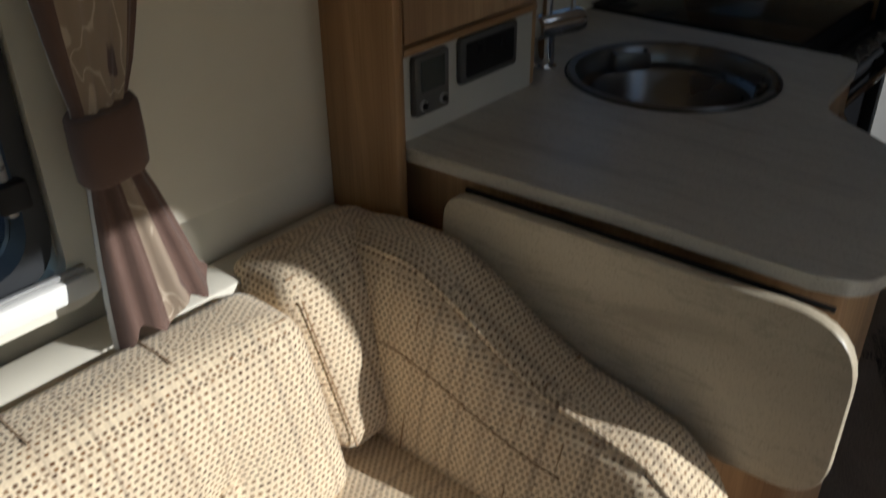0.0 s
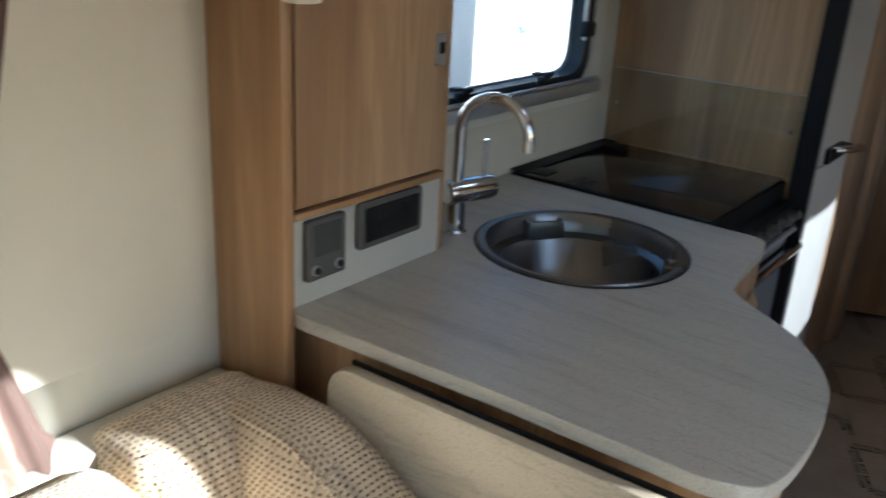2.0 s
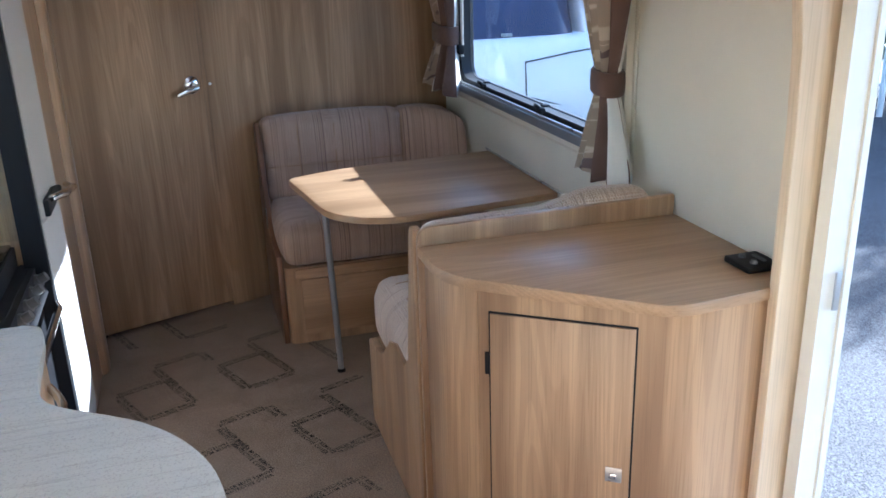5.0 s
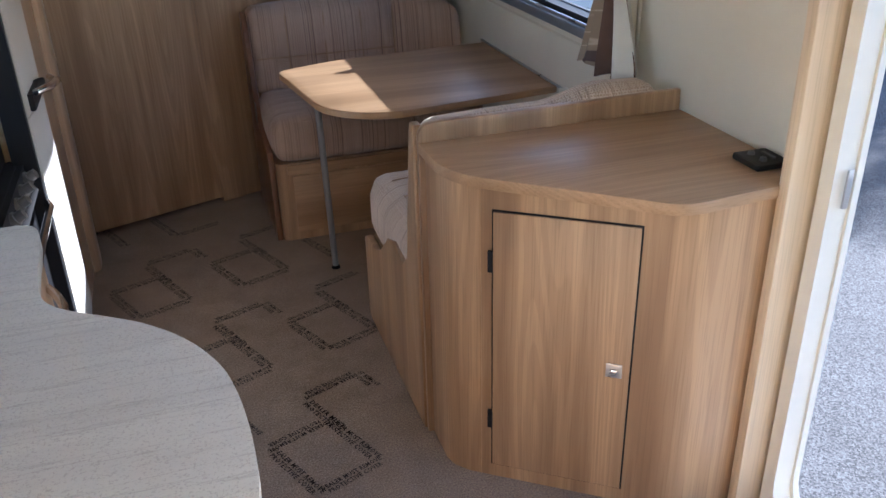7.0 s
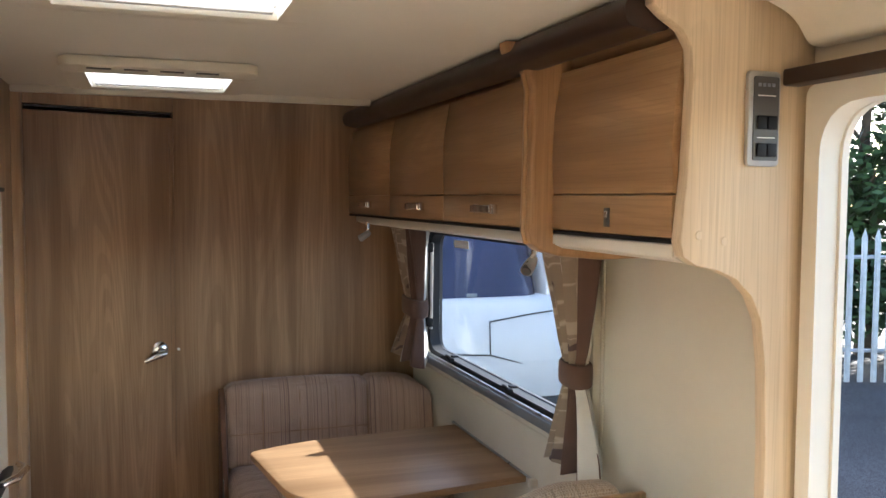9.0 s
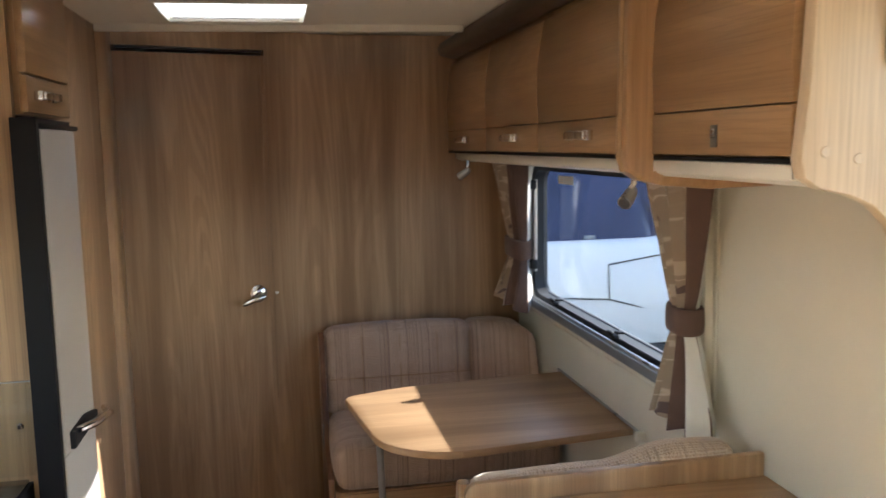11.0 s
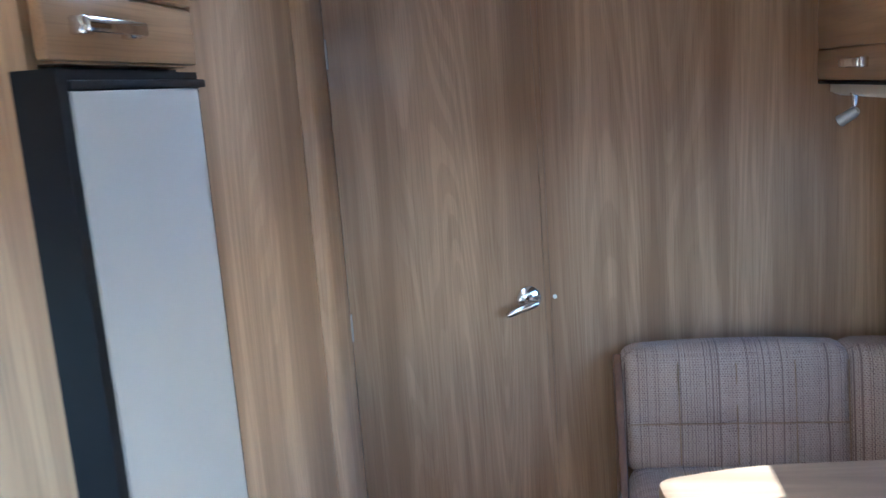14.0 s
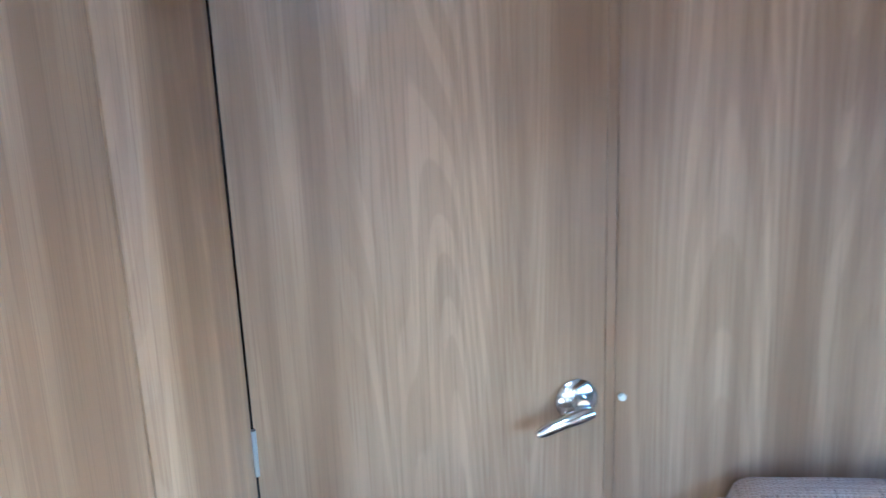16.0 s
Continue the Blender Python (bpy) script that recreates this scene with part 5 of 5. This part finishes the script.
def corner_cushion():
    t = thing("lounge_corner_cushion", "woven beige corner cushion with a swooping top", "cushion", group="lounge cushions")
    # leg along the side wall
    def side(q):
        return Vector((q.x - 0.905 + (0.06 - q.z) * (0.42 if q.x > 0 else 0.0), q.y + 1.402, q.z + 0.618)) + LOUNGE
    part("side_pad", cushion((0.092, 0.140, 0.140), 0.035, 0.010, side, 12), CLOTH, t)
    # leg along the kitchen front, its top following the swoop
    def run(q):
        x = -0.605 + q.x
        h = crest(x)
        base = 0.44
        u = (q.z + 0.14) / 0.28
        z = base + (h - base) * u
        front = (1 - u) * -0.075 if q.y < 0 else 0
        end = -0.035 * max(0.0, (x + 0.34) / 0.12) ** 2 if x > -0.34 and q.y > 0 else 0
        return Vector((x, 1.486 + q.y + front + end * 0.5, z)) + LOUNGE
    part("swoop_pad", cushion((0.385, 0.066, 0.14), 0.038, 0.006, run, 22), CLOTH, t)
    line = [run(Vector((-0.29 + 0.66 * k / 24, -0.057, 0.135))) for k in range(25)]
    part("piping", tube(line, 0.0042, 8), CLOTH, t, "thick corded seam")
    for xx in (-0.10, 0.10, 0.17):
        part("seam", tube([run(Vector((xx, -0.07, zz))) for zz in (-0.12, -0.05, 0.02, 0.09)], 0.0013, 6), PIPING, t)
    part("top_seam", tube([run(Vector((0.11, yy, 0.1412))) for yy in (-0.05, -0.02, 0.02, 0.05)], 0.0022, 6), PIPING, t)
    part("cross_seam", tube([run(Vector((-0.24 + 0.42 * k / 12, -0.0725, 0.02))) for k in range(13)], 0.0013, 6), PIPING, t)
    part("mitre_seam", tube([side(Vector((0.10, 0.085, zz))) for zz in (-0.12, -0.03, 0.05, 0.11)], 0.0014, 6), PIPING, t)
    part("side_seam", tube([side(Vector((0.0955, -0.12, zz))) for zz in (-0.12, -0.03, 0.05, 0.115)], 0.0016, 6), PIPING, t)
    part("side_top_seam", tube([side(Vector((0.07, -0.12 + 0.2 * k / 6, 0.137))) for k in range(7)], 0.0015, 6), PIPING, t)


corner_cushion()

# ---- printing on the floor film ----
def warning(body, length):
    """Two printed lines of text as one flat mesh of the given length."""
    c = bpy.data.curves.new("printing", "FONT")
    c.body = body
    c.offset = 0.0004
    c.size, c.align_x, c.align_y, c.space_line, c.space_character = 0.0215, "CENTER", "CENTER", 0.92, 1.1
    c.resolution_u = 1
    ob = bpy.data.objects.new("printing", c)
    me = bpy.data.meshes.new_from_object(ob)
    bpy.data.objects.remove(ob)
    xs = [v.co.x for v in me.vertices]
    k = length / (max(xs) - min(xs))
    for v in me.vertices:
        v.co.x *= k
    me.materials.append(INK)
    return me


def floor_print():
    """Boxes and open hooks of warning text, repeated over the film in a slanting lattice."""
    long_line = warning("DEALER MUST REMOVE\nPROTECTIVE COVER", 0.225)
    short_line = warning("DEALER MUST REMOVE\nPROTECTIVE COVER", 0.180)
    cut_start = warning("DEALER MUST\nPROTECTIVE C", 0.165)
    cut_end = warning("ST REMOVE\nCOVER", 0.095)
    t = thing("floor_film_print", "dark dealer warning printed in squares on the floor film", "floor printing", kind="stuff")
    a, b = radians(21.5), radians(-66.0)
    e1, e2 = Vector((math.cos(a), math.sin(a))), Vector((math.cos(b), math.sin(b)))
    box_sides = ((-0.008, -0.118, short_line, 201.5), (0.010, 0.118, short_line, 21.5), (-0.092, 0.008, long_line, -66.0), (0.092, -0.008, long_line, -66.0))
    hook_sides = ((0.0, -0.118, short_line, 201.5), (-0.096, -0.005, cut_start, -66.0), (0.094, -0.066, cut_end, -66.0))
    step1, step2 = Vector((0.36, 0.11)), Vector((-0.148, -0.63))
    for i in range(-5, 6):
        for j in range(-2, 6):
            for start, sides in ((Vector((0.09, 3.81)), box_sides), (Vector((0.065, 3.375)), hook_sides)):
                c = start + step1 * i + step2 * j
                for du, dv, me, turn in sides:
                    p = c + e1 * du + e2 * dv
                    if not (-0.40 < p.x < (0.43 if p.y > 2.42 else 0.80) and 0.3 < p.y < 4.30) or (p.x < 0.02 and p.y < 2.5) or (p.x > 0.20 and p.y > 3.93) or (p.x > 0.4 and p.x + p.y > 2.88):
                        continue
                    o = new("print_line", me)
                    o.parent = t
                    o.matrix_local = pose(p.x, p.y, 0.0012, 0, 0, turn)


floor_print()

# ---- outside ----
single("ground", box(-90, 90, -90, 90, -0.62, -0.52), GROUND, "grey chipped asphalt yard", "ground", kind="structure")


def caravan_beside():
    t = thing("parked_caravan", "white caravan parked alongside", "caravan")
    prof = rounded([(2.2, -0.15), (9.0, -0.15), (9.0, 2.2), (2.2, 2.2)], 0.25, 6)
    part("body", prism(prof, -5.4, -3.2, 0, 0.03), PAINT, t)
    ring = [(5.90 + 0.055 * math.cos(a), 0.78 + 0.055 * math.sin(a)) for a in (2 * math.pi * k / 24 for k in range(24))]
    part("emblem", prism(ring, -3.199, -3.194, 0), LOGO_BLUE, t, "round pale blue emblem")
    cut = [(5.92 + 0.045 * math.cos(a), 0.795 + 0.045 * math.sin(a)) for a in (2 * math.pi * k / 24 for k in range(24))]
    part("emblem_inner", prism(cut, -3.1935, -3.190, 0), PAINT, t)
    part("emblem_bar", box(-3.189, -3.186, 5.79, 6.01, 0.772, 0.784), LOGO_GREY, t)
    part("red_mark", prism([(5.80, 0.36), (5.87, 0.43), (5.95, 0.36), (5.95, 0.345), (5.80, 0.345)], -3.199, -3.195, 0), RED, t, "small red sticker")
    part("red_mark", prism([(6.02, 0.32), (6.07, 0.37), (6.12, 0.32), (6.10, 0.29), (6.04, 0.29)], -3.199, -3.195, 0), RED, t, "small red sticker")
    part("skirt", box(-5.3, -3.25, 2.5, 8.8, -0.42, -0.152), GREY, t)
    part("waist_line", box(-3.199, -3.196, 2.4, 8.9, 1.02, 1.035), LOGO_GREY, t)
    for yy in (5.0, 5.9):
        w = part("wheel", tube([(-3.35, yy, -0.22), (-3.55, yy, -0.22)], 0.30, 24), RUBBER, t)


def van_behind():
    t = thing("parked_motorhome", "white motorhome with a dark tinted windscreen", "motorhome")
    secs = []
    for z, yf, s in ((-0.22, 7.92, 0.0), (0.0, 7.86, 0.03), (0.35, 7.90, 0.03), (0.62, 7.98, 0.02), (0.70, 8.06, 0.0)):
        x0, x1 = 1.55 - s, 3.80 + s
        secs.append([(p[0], p[1], z) for p in rounded([(x0, 10.6), (x0, yf), (x1, yf), (x1, 10.6)], [0.05, 0.3, 0.3, 0.05], 6)])
    part("body", loft(secs), PAINT, t, angle=50)
    secs = []
    for z, yf in ((0.702, 8.08), (1.0, 8.2), (1.5, 8.42)):
        secs.append([(p[0], p[1], z) for p in rounded([(1.62, 10.5), (1.62, yf), (3.5, yf), (3.5, 10.5)], [0.05, 0.35, 0.35, 0.05], 6)])
    part("windscreen", loft(secs), DARKGLASS, t, "dark tinted windscreen")
    part("side_pillar", prism(rounded([(3.52, 8.1), (3.82, 8.25), (3.82, 10.5), (3.52, 10.5)], 0.04), 0.702, 1.5, 2), PAINT, t)
    part("roof", prism(rounded([(1.55, 8.3), (3.85, 8.3), (3.85, 11), (1.55, 11)], 0.3), 1.502, 2.3, 2, 0.05), PAINT, t)
    for pts in ([(2.86, 0.20), (2.86, 0.50), (3.3, 0.56), (3.5, 0.58)], [(2.3, 0.24), (2.86, 0.20), (3.2, 0.10), (3.55, -0.05)]):
        part("panel_line", tube([(x, 7.885 + (0.02 if z > 0.4 else -0.006), z) for x, z in pts], 0.008, 6), GREY, t)
    part("bumper", box(1.6, 3.75, 7.90, 8.3, -0.40, -0.225, 0.03), RUBBER, t)
    part("number_light", box(2.70, 2.80, 8.07, 8.09, 0.71, 0.74), GALV, t)
    for xx in (1.75, 3.55):
        part("wheel", tube([(xx - 0.1, 8.7, -0.2), (xx + 0.1, 8.7, -0.2)], 0.32, 24), RUBBER, t)


caravan_beside()
van_behind()


def palisade():
    a, b = Vector((6.4, 9.15)), Vector((11.5, 7.2))
    d = (b - a).normalized()
    t = thing("palisade_fence", "galvanised steel palisade fence", "fence")
    n = int((b - a).length / 0.155)
    side = Vector((d.y, -d.x))
    bm = bmesh.new()
    prism([(-0.034, -0.52), (0.034, -0.52), (0.034, 1.18), (0.012, 1.25), (0.0, 1.29), (-0.012, 1.25), (-0.034, 1.18)], -0.004, 0.004, 1, bm=bm)
    box(-0.012, 0.012, -0.016, -0.004, -0.52, 1.18, bm=bm)
    me = finish(bm, "pale", GALV)
    ang = math.degrees(math.atan2(d.y, d.x))
    for k in range(n):
        o = new("pale", me)
        o.parent = t
        p = a + d * (k * 0.155)
        o.matrix_local = pose(p.x, p.y, 0, 0, 0, ang)
    for z in (-0.15, 0.95):
        p, q = a + side * -0.03, b + side * -0.03
        part("rail", tube([(*p, z), (*q, z)], 0.025, 6), GALV, t)


palisade()


def tree(x, y, h, seed):
    rng = random.Random(seed)
    t = thing("tree", "dark leafy tree behind the fence", "tree", (x, y, -0.52), group="trees behind the fence")
    trunk = tube([(x, y, -0.52), (x + 0.05, y, h * 0.3 - 0.5), (x - 0.05, y + 0.05, h * 0.6 - 0.5), (x, y, h * 0.85 - 0.5)], [0.12, 0.10, 0.07, 0.03], 8)
    for k in range(7):
        a, z = rng.uniform(0, 6.28), h * rng.uniform(0.15, 0.7) - 0.5
        tube([(x, y, z), (x + 0.5 * math.cos(a), y + 0.5 * math.sin(a), z + 0.35), (x + 1.0 * math.cos(a), y + 1.0 * math.sin(a), z + 0.5)], [0.05, 0.03, 0.01], 6, bm=trunk)
    part("trunk", trunk, BARK, t)
    verts, faces = [], []
    clumps = [(rng.uniform(-1.3, 1.3), rng.uniform(-0.9, 0.9), rng.uniform(0.1, 1.0) * h, rng.uniform(0.25, 0.55)) for _ in range(80)]
    for cx, cy, cz, r in clumps:
        for _ in range(120):
            v = Vector((rng.gauss(0, 1), rng.gauss(0, 1), rng.gauss(0, 1))).normalized() * r * rng.uniform(0.4, 1.05)
            p = Vector((x + cx, y + cy, cz - 0.45)) + v
            a = Vector((rng.gauss(0, 1), rng.gauss(0, 1), rng.gauss(0, 1))).normalized()
            b = a.orthogonal().normalized()
            s = rng.uniform(0.06, 0.11)
            k = len(verts)
            verts += [p - a * s, p + b * s * 0.5, p + a * s, p - b * s * 0.5]
            faces.append((k, k + 1, k + 2, k + 3))
    me = bpy.data.meshes.new("crown")
    me.from_pydata(verts, [], faces)
    me.materials.append(LEAF)
    o = new("crown", me)
    o.parent = t
    o.location = (-x, -y, 0.52)
    tagged(o, kind="stuff")


for k in range(5):
    tree(8.0 + k * 1.25, 10.4 - k * 0.46, 4.2 + (k % 2) * 0.6, 20 + k)
